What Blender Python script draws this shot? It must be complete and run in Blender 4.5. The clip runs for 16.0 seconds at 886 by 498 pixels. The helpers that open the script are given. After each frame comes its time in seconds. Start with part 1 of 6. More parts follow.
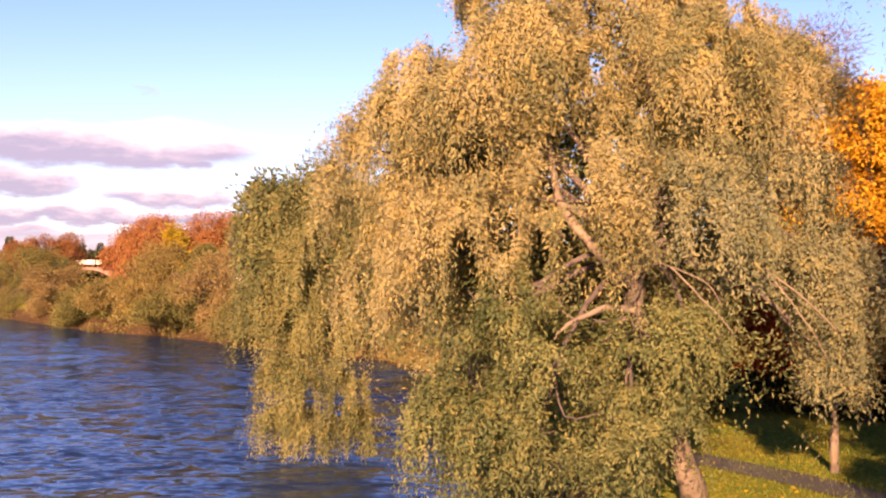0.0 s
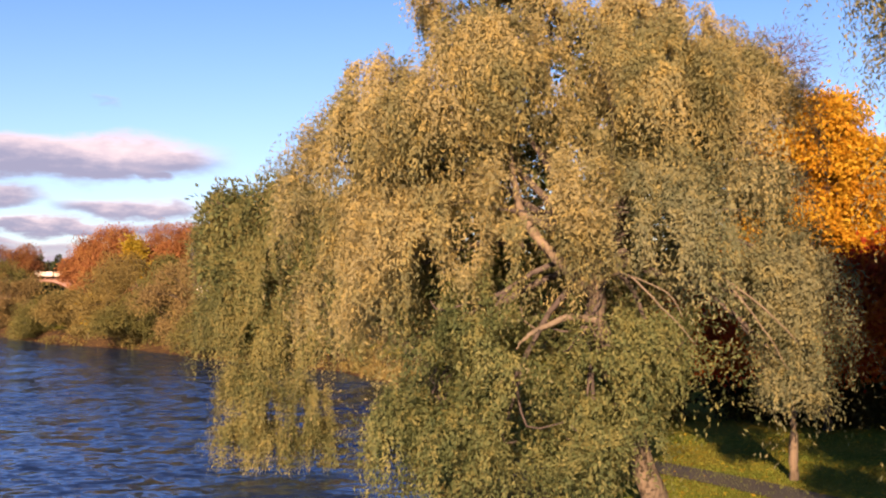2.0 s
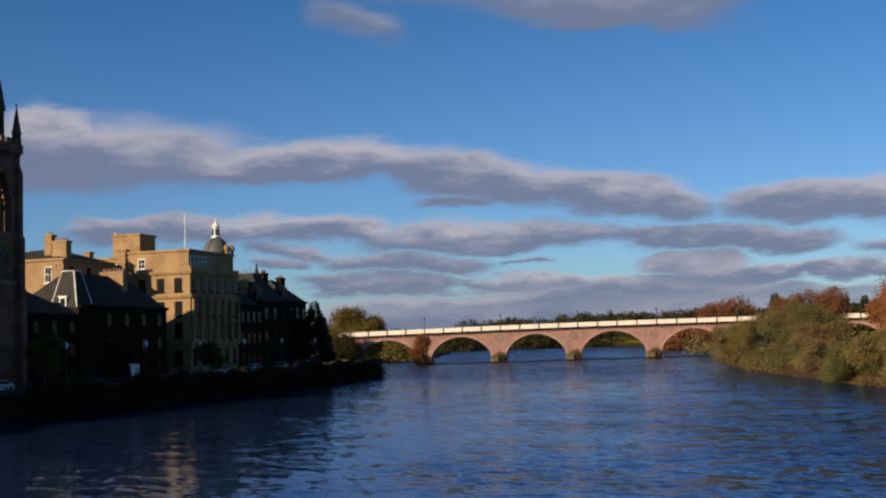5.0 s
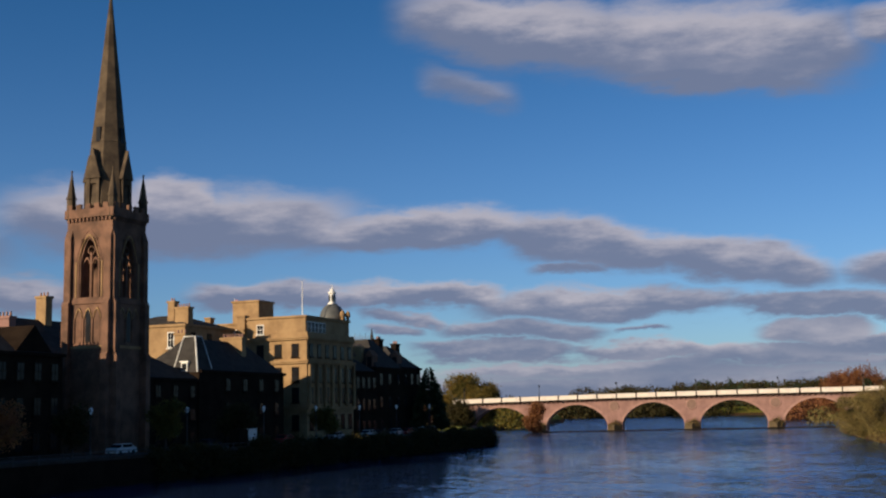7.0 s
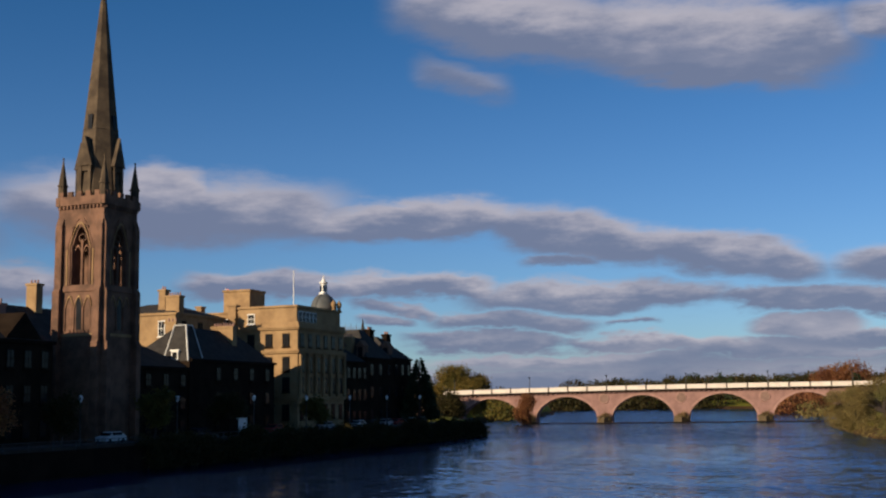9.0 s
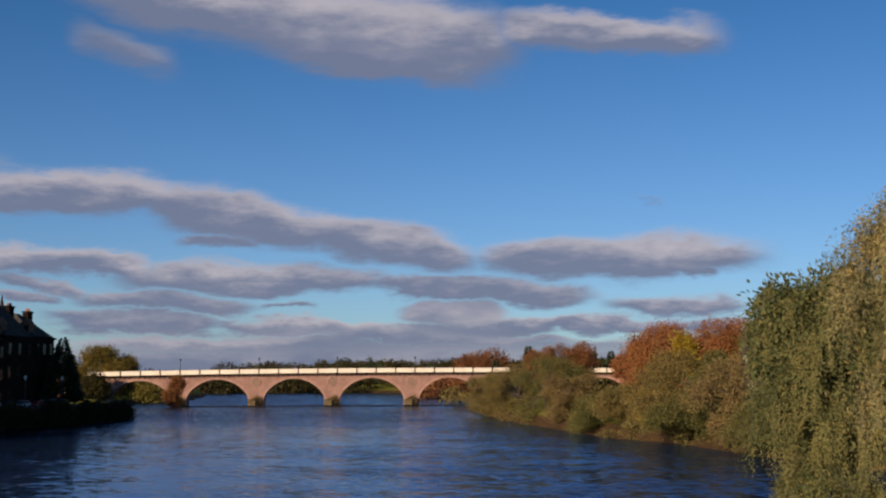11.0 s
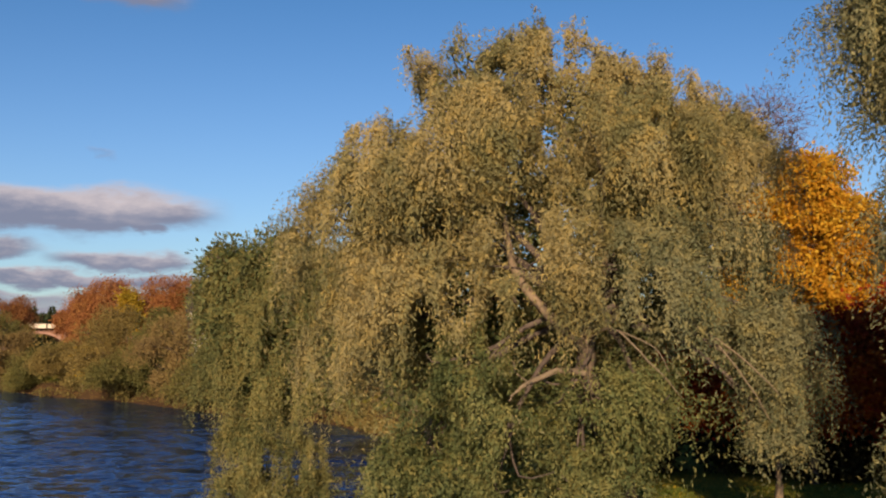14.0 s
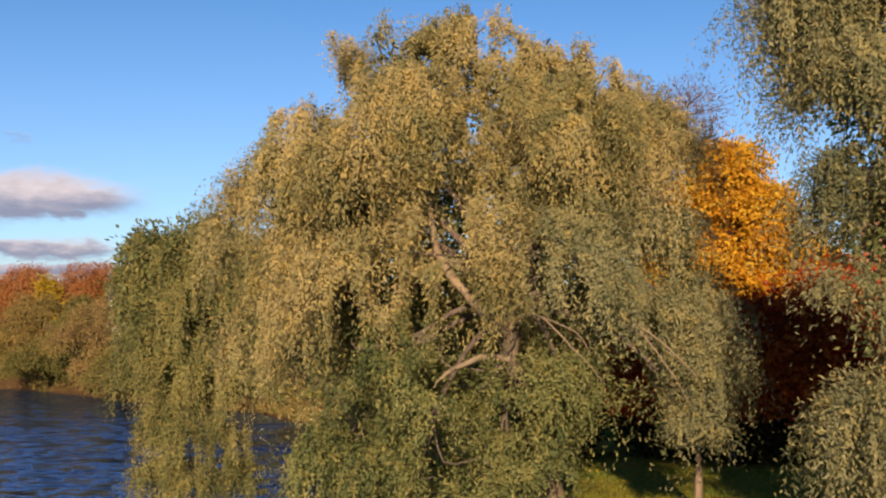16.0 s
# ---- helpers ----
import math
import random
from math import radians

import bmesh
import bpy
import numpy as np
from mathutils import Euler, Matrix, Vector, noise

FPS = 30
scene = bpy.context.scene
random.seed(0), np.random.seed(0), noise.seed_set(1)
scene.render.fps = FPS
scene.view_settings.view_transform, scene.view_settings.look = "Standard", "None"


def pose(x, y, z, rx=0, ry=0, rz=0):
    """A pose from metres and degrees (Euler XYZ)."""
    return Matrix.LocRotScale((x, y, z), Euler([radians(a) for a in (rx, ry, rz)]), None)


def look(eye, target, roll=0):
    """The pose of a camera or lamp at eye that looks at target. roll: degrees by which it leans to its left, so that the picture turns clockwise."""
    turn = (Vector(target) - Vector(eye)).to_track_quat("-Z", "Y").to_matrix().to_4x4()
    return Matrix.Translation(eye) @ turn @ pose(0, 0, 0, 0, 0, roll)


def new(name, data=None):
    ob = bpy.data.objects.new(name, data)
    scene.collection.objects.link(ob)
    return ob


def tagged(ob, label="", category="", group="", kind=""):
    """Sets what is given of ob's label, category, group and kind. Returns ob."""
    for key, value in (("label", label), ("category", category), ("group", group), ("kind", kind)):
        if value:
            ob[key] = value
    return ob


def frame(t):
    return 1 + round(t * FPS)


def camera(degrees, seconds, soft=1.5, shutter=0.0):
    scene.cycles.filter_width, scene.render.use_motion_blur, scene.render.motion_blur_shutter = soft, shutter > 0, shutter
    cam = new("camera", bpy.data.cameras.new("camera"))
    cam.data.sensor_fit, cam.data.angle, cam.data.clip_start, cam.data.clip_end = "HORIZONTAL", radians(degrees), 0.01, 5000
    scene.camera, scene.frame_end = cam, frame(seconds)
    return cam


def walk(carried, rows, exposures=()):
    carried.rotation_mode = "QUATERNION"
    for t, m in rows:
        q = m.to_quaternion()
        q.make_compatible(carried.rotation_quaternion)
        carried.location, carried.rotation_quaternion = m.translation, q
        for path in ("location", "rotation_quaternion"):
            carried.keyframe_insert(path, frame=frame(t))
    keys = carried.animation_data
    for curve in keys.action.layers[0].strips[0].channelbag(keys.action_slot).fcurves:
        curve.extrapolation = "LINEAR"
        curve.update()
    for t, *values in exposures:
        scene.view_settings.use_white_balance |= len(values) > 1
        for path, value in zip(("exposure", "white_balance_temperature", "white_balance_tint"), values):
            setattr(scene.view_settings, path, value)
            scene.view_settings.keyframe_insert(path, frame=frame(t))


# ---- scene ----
# ---------- camera and its walk ----------
cam = camera(41.63, 16.0, soft=2.2)
EYE = 8.0
# seconds, metres stepped forward, rx, ry, rz
ROWS = [
    (0.0, 1.05, 91.21, -0.01, -0.92),
    (0.5, 1.05, 91.33, -0.19, -3.10),
    (1.0, 1.05, 91.45, -0.16, -4.80),
    (1.5, 1.05, 91.57, 0.00, -5.07),
    (2.0, 1.05, 91.72, 0.21, -2.79),
    (2.5, 1.05, 91.97, 0.38, 3.53),
    (3.0, 0.72, 92.41, 0.75, 10.73),
    (3.5, 0.39, 92.86, 1.01, 17.25),
    (4.0, 0.07, 93.38, 1.37, 23.83),
    (4.5, 0.00, 93.91, 1.70, 30.35),
    (5.0, 0.00, 94.49, 1.87, 35.36),
    (5.2, 0.00, 94.84, 1.87, 36.87),
    (7.3, 0.00, 98.00, 1.28, 41.08),
    (7.5, 0.00, 97.92, 1.30, 41.23),
    (7.8, 0.00, 97.81, 1.32, 41.46),
    (8.0, 0.00, 97.74, 1.19, 41.60),
    (8.2, 0.00, 97.68, 1.06, 41.74),
    (10.3, 0.00, 96.85, 0.47, 31.44),
    (10.5, 0.00, 96.78, 0.50, 29.16),
    (11.0, 0.00, 96.50, 0.22, 23.60),
    (11.5, 0.00, 96.17, 0.07, 18.17),
    (12.0, 0.00, 95.81, -0.03, 12.92),
    (12.5, 0.00, 95.40, -0.03, 7.81),
    (13.0, 0.00, 95.01, -0.13, 3.38),
    (13.5, 0.00, 94.65, -0.06, -0.26),
    (14.0, 0.00, 94.36, -0.05, -3.10),
    (14.5, 0.00, 94.14, 0.02, -5.14),
    (15.0, 0.00, 94.03, 0.05, -6.37),
    (15.5, 0.00, 93.91, 0.12, -6.82),
    (16.0, 0.00, 93.71, 0.18, -6.79),
]
walk(cam, [(t, pose(0.09 * k, k, EYE, rx, ry, rz)) for t, k, rx, ry, rz in ROWS],
     [(0.0, 1.94, 9000, 43), (0.5, 1.75, 8700, 40), (1.0, 1.57, 8400, 37), (1.5, 1.51, 8100, 32), (2.0, 1.49, 7900, 28), (2.5, 1.43, 7600, 23), (3.0, 1.28, 7200, 18), (3.5, 1.02, 7000, 14), (4.0, 0.76, 6800, 11),
      (4.5, 0.56, 6480, 9), (5.0, 0.44, 6320, 8), (7.5, 0.42, 6300, 8), (8.2, 0.42, 6300, 8), (10.5, 0.42, 6380, 9), (11.5, 0.34, 6750, 10), (12.5, 0.31, 7000, 11), (13.5, 0.57, 7150, 12), (14.5, 0.84, 7350, 13), (16.0, 1.10, 7450, 14)])

# ---------- sky and sun ----------
SUN_AZ, SUN_EL = 170.0, 17.5       # degrees to the left of +y, and up
to_sun = Vector((-math.sin(radians(SUN_AZ)) * math.cos(radians(SUN_EL)), math.cos(radians(SUN_AZ)) * math.cos(radians(SUN_EL)), math.sin(radians(SUN_EL))))
sun = new("sun", bpy.data.lights.new("sun", "SUN"))
sun.data.energy, sun.data.angle, sun.data.color = 5.0, radians(0.6), (1.0, 0.79, 0.54)
sun.matrix_world = look((0, 0, 300), Vector((0, 0, 300)) - to_sun)

world = bpy.data.worlds.new("world")
scene.world = world
world.use_nodes = True
wt = world.node_tree
wt.nodes.clear()


def wire(tree, socket, value):
    if isinstance(value, bpy.types.NodeSocket):
        tree.links.new(value, socket)
    else:
        socket.default_value = value


def math_node(tree, op, a, b=0.0, c=0.0, clamp=False):
    n = tree.nodes.new("ShaderNodeMath")
    n.operation, n.use_clamp = op, clamp
    for i, v in enumerate((a, b, c)):
        wire(tree, n.inputs[i], v)
    return n.outputs[0]


def smooth_node(tree, value, lo, hi):
    n = tree.nodes.new("ShaderNodeMapRange")
    n.interpolation_type = "SMOOTHSTEP"
    wire(tree, n.inputs["Value"], value)
    n.inputs["From Min"].default_value, n.inputs["From Max"].default_value = lo, hi
    return n.outputs["Result"]


def noise_node(tree, vector, scale, detail=3.0, rough=0.5):
    n = tree.nodes.new("ShaderNodeTexNoise")
    if vector is not None:
        wire(tree, n.inputs["Vector"], vector)
    n.inputs["Scale"].default_value, n.inputs["Detail"].default_value, n.inputs["Roughness"].default_value = scale, detail, rough
    return n


def mix_node(tree, fac, a, b, blend="MIX"):
    n = tree.nodes.new("ShaderNodeMix")
    n.data_type, n.blend_type = "RGBA", blend
    wire(tree, n.inputs["Factor"], fac)
    wire(tree, n.inputs["A"], a if isinstance(a, bpy.types.NodeSocket) else (*a, 1))
    wire(tree, n.inputs["B"], b if isinstance(b, bpy.types.NodeSocket) else (*b, 1))
    return n.outputs["Result"]


def make_sky():
    sky = wt.nodes.new("ShaderNodeTexSky")
    sky.sky_type, sky.sun_disc = "NISHITA", False
    sky.sun_elevation, sky.sun_rotation = radians(SUN_EL), radians(-SUN_AZ)
    sky.air_density, sky.dust_density, sky.ozone_density = 1.0, 0.3, 1.5
    co = wt.nodes.new("ShaderNodeTexCoord").outputs["Generated"]
    xyz = wt.nodes.new("ShaderNodeSeparateXYZ")
    wt.links.new(co, xyz.inputs[0])
    az = math_node(wt, "MULTIPLY", math_node(wt, "ARCTAN2", math_node(wt, "MULTIPLY", xyz.outputs[0], -1.0), xyz.outputs[1]), 57.2958)
    el = math_node(wt, "MULTIPLY", math_node(wt, "ARCSINE", xyz.outputs[2]), 57.2958)
    flat = wt.nodes.new("ShaderNodeCombineXYZ")
    wire(wt, flat.inputs[0], math_node(wt, "MULTIPLY", az, 0.34))
    wire(wt, flat.inputs[1], el)
    puff = noise_node(wt, flat.outputs[0], 0.75, 6.0, 0.6).outputs["Fac"]
    broad = noise_node(wt, flat.outputs[0], 0.16, 2.0, 0.5).outputs["Fac"]
    el2 = math_node(wt, "ADD", el, math_node(wt, "MULTIPLY", math_node(wt, "SUBTRACT", puff, 0.5), 2.0))
    # each bank of cloud: bearing, height, half length, half thickness, slope, weight
    main_bank = [(53.5, 9.25, 8.4, 1.72, 0.010, 1.00), (53.7, 10.14, 2.3, 1.25, 0.109, 1.00), (42.1, 8.85, 5.9, 0.90, -0.030, 1.00), (33.5, 7.90, 4.9, 1.08, 0.189, 1.00), (26.7, 6.80, 4.8, 1.10, 0.172, 1.00),
                 (15.1, 6.01, 6.9, 1.00, 0.013, 1.00), (11.2, 5.15, 1.1, 0.34, 0.145, 0.75), (34.5, 6.83, 2.2, 0.39, 0.055, 0.70), (70, 8, 9, 2, 0, 0.8)]
    mid_bank = [(48.8, 5.71, 4.5, 0.67, -0.006, 1.00), (41.9, 5.67, 4.5, 0.61, 0.058, 1.00), (32.7, 4.98, 6.8, 0.78, 0.011, 1.00), (22.0, 4.46, 5.8, 0.56, 0.064, 1.00), (42.7, 4.61, 2.5, 0.39, 0.217, 0.80),
                (37.0, 3.77, 4.3, 0.56, 0.044, 1.00), (43.2, 3.98, 1.6, 0.33, 0.064, 0.85), (31.2, 3.62, 1.5, 0.22, 0.017, 0.70), (23.1, 3.32, 2.7, 0.61, 0.037, 0.95), (12.2, 3.54, 3.7, 0.56, 0.040, 0.75), (61.1, 5.88, 2.9, 0.83, 0.081, 0.90)]
    low_bank = [(38.3, 2.86, 4.3, 0.47, 0.022, 0.95), (30.1, 2.65, 4.9, 0.44, 0.014, 0.95), (19.0, 2.77, 5.6, 0.36, 0.023, 0.85), (34.2, 1.97, 7.5, 0.39, 0.012, 0.95), (23.1, 2.04, 7.1, 0.33, 0.021, 0.90),
                (30, 0.9, 34, 0.70, 0.0, 0.95), (27, 1.6, 26, 0.5, 0.0, 0.62), (23.2, 2.47, 5.7, 0.44, -0.025, 0.90), (13.0, 2.61, 7.6, 0.42, 0.03, 0.85), (52, 3.2, 8, 0.6, 0.0, 0.8)]
    # The last three are unseen overhead banks, added to brighten the river's reflection.
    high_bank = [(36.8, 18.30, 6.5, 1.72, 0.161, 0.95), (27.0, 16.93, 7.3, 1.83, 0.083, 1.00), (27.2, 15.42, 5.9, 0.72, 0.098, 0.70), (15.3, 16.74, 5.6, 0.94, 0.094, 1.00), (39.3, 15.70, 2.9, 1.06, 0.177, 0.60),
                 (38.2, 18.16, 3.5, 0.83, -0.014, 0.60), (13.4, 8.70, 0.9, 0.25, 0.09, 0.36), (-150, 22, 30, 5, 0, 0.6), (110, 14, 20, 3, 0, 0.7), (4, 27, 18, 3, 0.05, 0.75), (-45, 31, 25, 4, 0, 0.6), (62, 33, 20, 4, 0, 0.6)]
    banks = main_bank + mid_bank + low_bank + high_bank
    total, tops, sums = None, None, None
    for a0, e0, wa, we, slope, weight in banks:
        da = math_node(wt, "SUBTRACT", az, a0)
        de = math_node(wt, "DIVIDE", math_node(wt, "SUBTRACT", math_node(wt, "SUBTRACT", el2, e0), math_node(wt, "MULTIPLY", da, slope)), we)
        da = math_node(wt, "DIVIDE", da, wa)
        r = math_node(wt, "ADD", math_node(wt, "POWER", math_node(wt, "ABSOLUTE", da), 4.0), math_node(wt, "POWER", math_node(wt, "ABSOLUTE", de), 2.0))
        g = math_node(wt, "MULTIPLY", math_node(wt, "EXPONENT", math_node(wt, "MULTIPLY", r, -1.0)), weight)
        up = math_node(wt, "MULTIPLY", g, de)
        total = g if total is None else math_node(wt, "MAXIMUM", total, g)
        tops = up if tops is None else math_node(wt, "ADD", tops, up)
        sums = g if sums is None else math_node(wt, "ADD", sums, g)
    dens = math_node(wt, "ADD", total, math_node(wt, "MULTIPLY", math_node(wt, "SUBTRACT", broad, 0.5), 0.5))
    dens = math_node(wt, "MULTIPLY", smooth_node(wt, dens, 0.13, 0.66), 0.95)
    tops = math_node(wt, "DIVIDE", tops, math_node(wt, "ADD", sums, 0.05))
    lit = smooth_node(wt, math_node(wt, "ADD", tops, math_node(wt, "MULTIPLY", math_node(wt, "SUBTRACT", puff, 0.5), 1.3)), -0.35, 1.0)
    cloud = mix_node(wt, lit, (2.55, 2.95, 4.45), (7.4, 6.8, 7.5))
    deep = mix_node(wt, smooth_node(wt, el, 1.0, 26.0), (0.70, 1.0, 1.56), (0.25, 0.73, 1.22))
    zenith = mix_node(wt, smooth_node(wt, el, 24.0, 75.0), (1.0, 1.0, 1.0), (0.42, 0.42, 0.45))
    tint = mix_node(wt, 1.0, mix_node(wt, 1.0, sky.outputs["Color"], deep, "MULTIPLY"), zenith, "MULTIPLY")
    bg = wt.nodes.new("ShaderNodeBackground")
    wire(wt, bg.inputs["Color"], mix_node(wt, dens, tint, cloud))
    bg.inputs["Strength"].default_value = 0.05
    out = wt.nodes.new("ShaderNodeOutputWorld")
    wt.links.new(bg.outputs[0], out.inputs[0])


make_sky()

# ---------- materials ----------


def material(name, base, second=None, scale=3.0, rough=0.8, bump=0.0, bump_scale=20.0, metal=0.0, stretch=(1, 1, 1), fine=0.25, spec=0.3):
    m = bpy.data.materials.new(name)
    m.use_nodes = True
    t = m.node_tree
    p = t.nodes["Principled BSDF"]
    co = t.nodes.new("ShaderNodeTexCoord").outputs["Object"]
    mp = t.nodes.new("ShaderNodeMapping")
    mp.inputs["Scale"].default_value = stretch
    t.links.new(co, mp.inputs["Vector"])
    big = smooth_node(t, noise_node(t, mp.outputs[0], scale, 4.0, 0.6).outputs["Fac"], 0.32, 0.68)
    col = mix_node(t, big, base, second or tuple(c * 0.7 for c in base))
    grain = noise_node(t, mp.outputs[0], bump_scale, 3.0, 0.6).outputs["Fac"]
    col = mix_node(t, math_node(t, "MULTIPLY", grain, fine), col, tuple(c * 0.45 for c in base))
    t.links.new(col, p.inputs["Base Color"])
    p.inputs["Roughness"].default_value, p.inputs["Metallic"].default_value = rough, metal
    p.inputs["Specular IOR Level"].default_value = spec
    if bump:
        b = t.nodes.new("ShaderNodeBump")
        b.inputs["Strength"].default_value, b.inputs["Distance"].default_value = bump, 0.05
        t.links.new(grain, b.inputs["Height"])
        t.links.new(b.outputs[0], p.inputs["Normal"])
    return m


def leaf_material(name, colours, patch, bright, through_it=0.35, patch_scale=0.4):
    """colours: three tones dealt out leaf by leaf; patch: the tone of whole boughs; bright: the tone of single sprays."""
    m = bpy.data.materials.new(name)
    m.use_nodes = True
    t = m.node_tree
    t.nodes.clear()
    geo = t.nodes.new("ShaderNodeNewGeometry")
    ramp = t.nodes.new("ShaderNodeValToRGB")
    ramp.color_ramp.elements[0].color, ramp.color_ramp.elements[1].color = (*colours[0], 1), (*colours[2], 1)
    mid = ramp.color_ramp.elements.new(0.5)
    mid.color = (*colours[1], 1)
    t.links.new(geo.outputs["Random Per Island"], ramp.inputs[0])
    co = t.nodes.new("ShaderNodeTexCoord").outputs["Object"]
    n = smooth_node(t, noise_node(t, co, patch_scale, 3.0, 0.55).outputs["Fac"], 0.40, 0.62)
    s = smooth_node(t, noise_node(t, co, patch_scale * 5.0, 2.0, 0.5).outputs["Fac"], 0.48, 0.68)
    col = mix_node(t, math_node(t, "MULTIPLY", n, 0.8), ramp.outputs[0], patch)
    col = mix_node(t, math_node(t, "MULTIPLY", s, 0.7), col, bright)
    d = t.nodes.new("ShaderNodeBsdfPrincipled")
    d.inputs["Roughness"].default_value, d.inputs["Specular IOR Level"].default_value = 0.65, 0.12
    tr = t.nodes.new("ShaderNodeBsdfTranslucent")
    t.links.new(col, d.inputs["Base Color"])
    t.links.new(col, tr.inputs["Color"])
    mx = t.nodes.new("ShaderNodeMixShader")
    mx.inputs[0].default_value = through_it
    t.links.new(d.outputs[0], mx.inputs[1])
    t.links.new(tr.outputs[0], mx.inputs[2])
    out = t.nodes.new("ShaderNodeOutputMaterial")
    t.links.new(mx.outputs[0], out.inputs[0])
    return m


def water_material():
    """Rippled river: facets tilted by noise at three sizes, gusts that roughen it in streaks."""
    m = bpy.data.materials.new("river_water")
    m.use_nodes = True
    t = m.node_tree
    p = t.nodes["Principled BSDF"]
    co = t.nodes.new("ShaderNodeTexCoord").outputs["Object"]
    mp = t.nodes.new("ShaderNodeMapping")
    mp.inputs["Rotation"].default_value, mp.inputs["Scale"].default_value = (0, 0, radians(-28)), (0.55, 1.0, 1.0)
    t.links.new(co, mp.inputs["Vector"])
    gust = noise_node(t, mp.outputs[0], 0.045, 4.0, 0.65).outputs["Fac"]

    def tilt(scale, detail, amount):
        v = t.nodes.new("ShaderNodeVectorMath")
        v.operation = "SUBTRACT"
        t.links.new(noise_node(t, mp.outputs[0], scale, detail, 0.6).outputs["Color"], v.inputs[0])
        v.inputs[1].default_value = (0.5, 0.5, 0.5)
        w = t.nodes.new("ShaderNodeVectorMath")
        w.operation = "MULTIPLY"
        t.links.new(v.outputs[0], w.inputs[0])
        w.inputs[1].default_value = (amount, amount, 0.0)
        return w.outputs[0]

    def plus(a, b):
        v = t.nodes.new("ShaderNodeVectorMath")
        v.operation = "ADD"
        for i, s in enumerate((a, b)):
            wire(t, v.inputs[i], s)
        return v.outputs[0]
    ripple = plus(tilt(1.6, 4.0, 1.5), tilt(0.42, 3.0, 0.95))
    sc = t.nodes.new("ShaderNodeVectorMath")
    sc.operation = "SCALE"
    t.links.new(ripple, sc.inputs[0])
    rough = math_node(t, "ADD", math_node(t, "MULTIPLY", smooth_node(t, gust, 0.38, 0.62), 0.55), 0.62)
    # calm water in the lee of the quay wall
    def along(d, at):
        v = t.nodes.new("ShaderNodeVectorMath")
        v.operation = "DOT_PRODUCT"
        t.links.new(co, v.inputs[0])
        v.inputs[1].default_value = d
        return math_node(t, "SUBTRACT", v.outputs["Value"], at)
    off = smooth_node(t, math_node(t, "ADD", along((0.942, 0.335, 0), -87.8), math_node(t, "MULTIPLY", gust, 30.0)), 72.0, 112.0)
    past = smooth_node(t, along((-0.335, 0.942, 0), 253.0), -60.0, 10.0)
    open_water = math_node(t, "MAXIMUM", off, past)
    # and under the trees of the park bank
    lee = smooth_node(t, math_node(t, "ADD", along((-0.83, -0.558, 0), -55.7), math_node(t, "MULTIPLY", gust, 14.0)), 4.0, 27.0)
    open_water = math_node(t, "MULTIPLY", open_water, math_node(t, "ADD", math_node(t, "MULTIPLY", lee, 0.75), 0.25))
    wire(t, sc.inputs["Scale"], math_node(t, "MULTIPLY", rough, math_node(t, "ADD", math_node(t, "MULTIPLY", open_water, 0.84), 0.16)))
    n = t.nodes.new("ShaderNodeVectorMath")
    n.operation = "NORMALIZE"
    t.links.new(plus(sc.outputs[0], (0, 0, 1)), n.inputs[0])
    # blue body of the water under a tinted gloss
    t.nodes.remove(p)
    body = t.nodes.new("ShaderNodeBsdfDiffuse")
    t.links.new(mix_node(t, gust, (0.009, 0.021, 0.060), (0.014, 0.031, 0.082)), body.inputs["Color"])
    gloss = t.nodes.new("ShaderNodeBsdfGlossy")
    gloss.inputs["Color"].default_value, gloss.inputs["Roughness"].default_value = (0.56, 0.73, 1.0, 1), 0.09
    t.links.new(n.outputs[0], gloss.inputs["Normal"])
    edge = t.nodes.new("ShaderNodeFresnel")
    edge.inputs["IOR"].default_value = 1.33
    t.links.new(n.outputs[0], edge.inputs["Normal"])
    mx = t.nodes.new("ShaderNodeMixShader")
    wire(t, mx.inputs[0], math_node(t, "MULTIPLY", edge.outputs[0], 0.98))
    t.links.new(body.outputs[0], mx.inputs[1])
    t.links.new(gloss.outputs[0], mx.inputs[2])
    t.links.new(mx.outputs[0], t.nodes["Material Output"].inputs[0])
    return m


WATER = water_material()
def ground_material():
    m = material("grass", (0.115, 0.14, 0.022), (0.19, 0.165, 0.03), 0.35, 0.95, 0.6, 9.0, spec=0.03)
    t = m.node_tree
    p = t.nodes["Principled BSDF"]
    was = p.inputs["Base Color"].links[0].from_socket
    co = t.nodes.new("ShaderNodeTexCoord").outputs["Object"]
    sep = t.nodes.new("ShaderNodeSeparateXYZ")
    t.links.new(co, sep.inputs[0])
    wob = noise_node(t, co, 0.5, 4.0).outputs["Fac"]
    h = math_node(t, "ADD", sep.outputs[2], math_node(t, "MULTIPLY", wob, -1.2))
    mud = mix_node(t, wob, (0.035, 0.022, 0.015), (0.085, 0.05, 0.027))
    col = mix_node(t, smooth_node(t, h, 0.9, 1.5), mud, was)
    leaf = noise_node(t, co, 5.0, 1.0).outputs["Fac"]
    col = mix_node(t, smooth_node(t, leaf, 0.66, 0.70), col, (0.36, 0.22, 0.05))
    t.links.new(col, p.inputs["Base Color"])
    return m


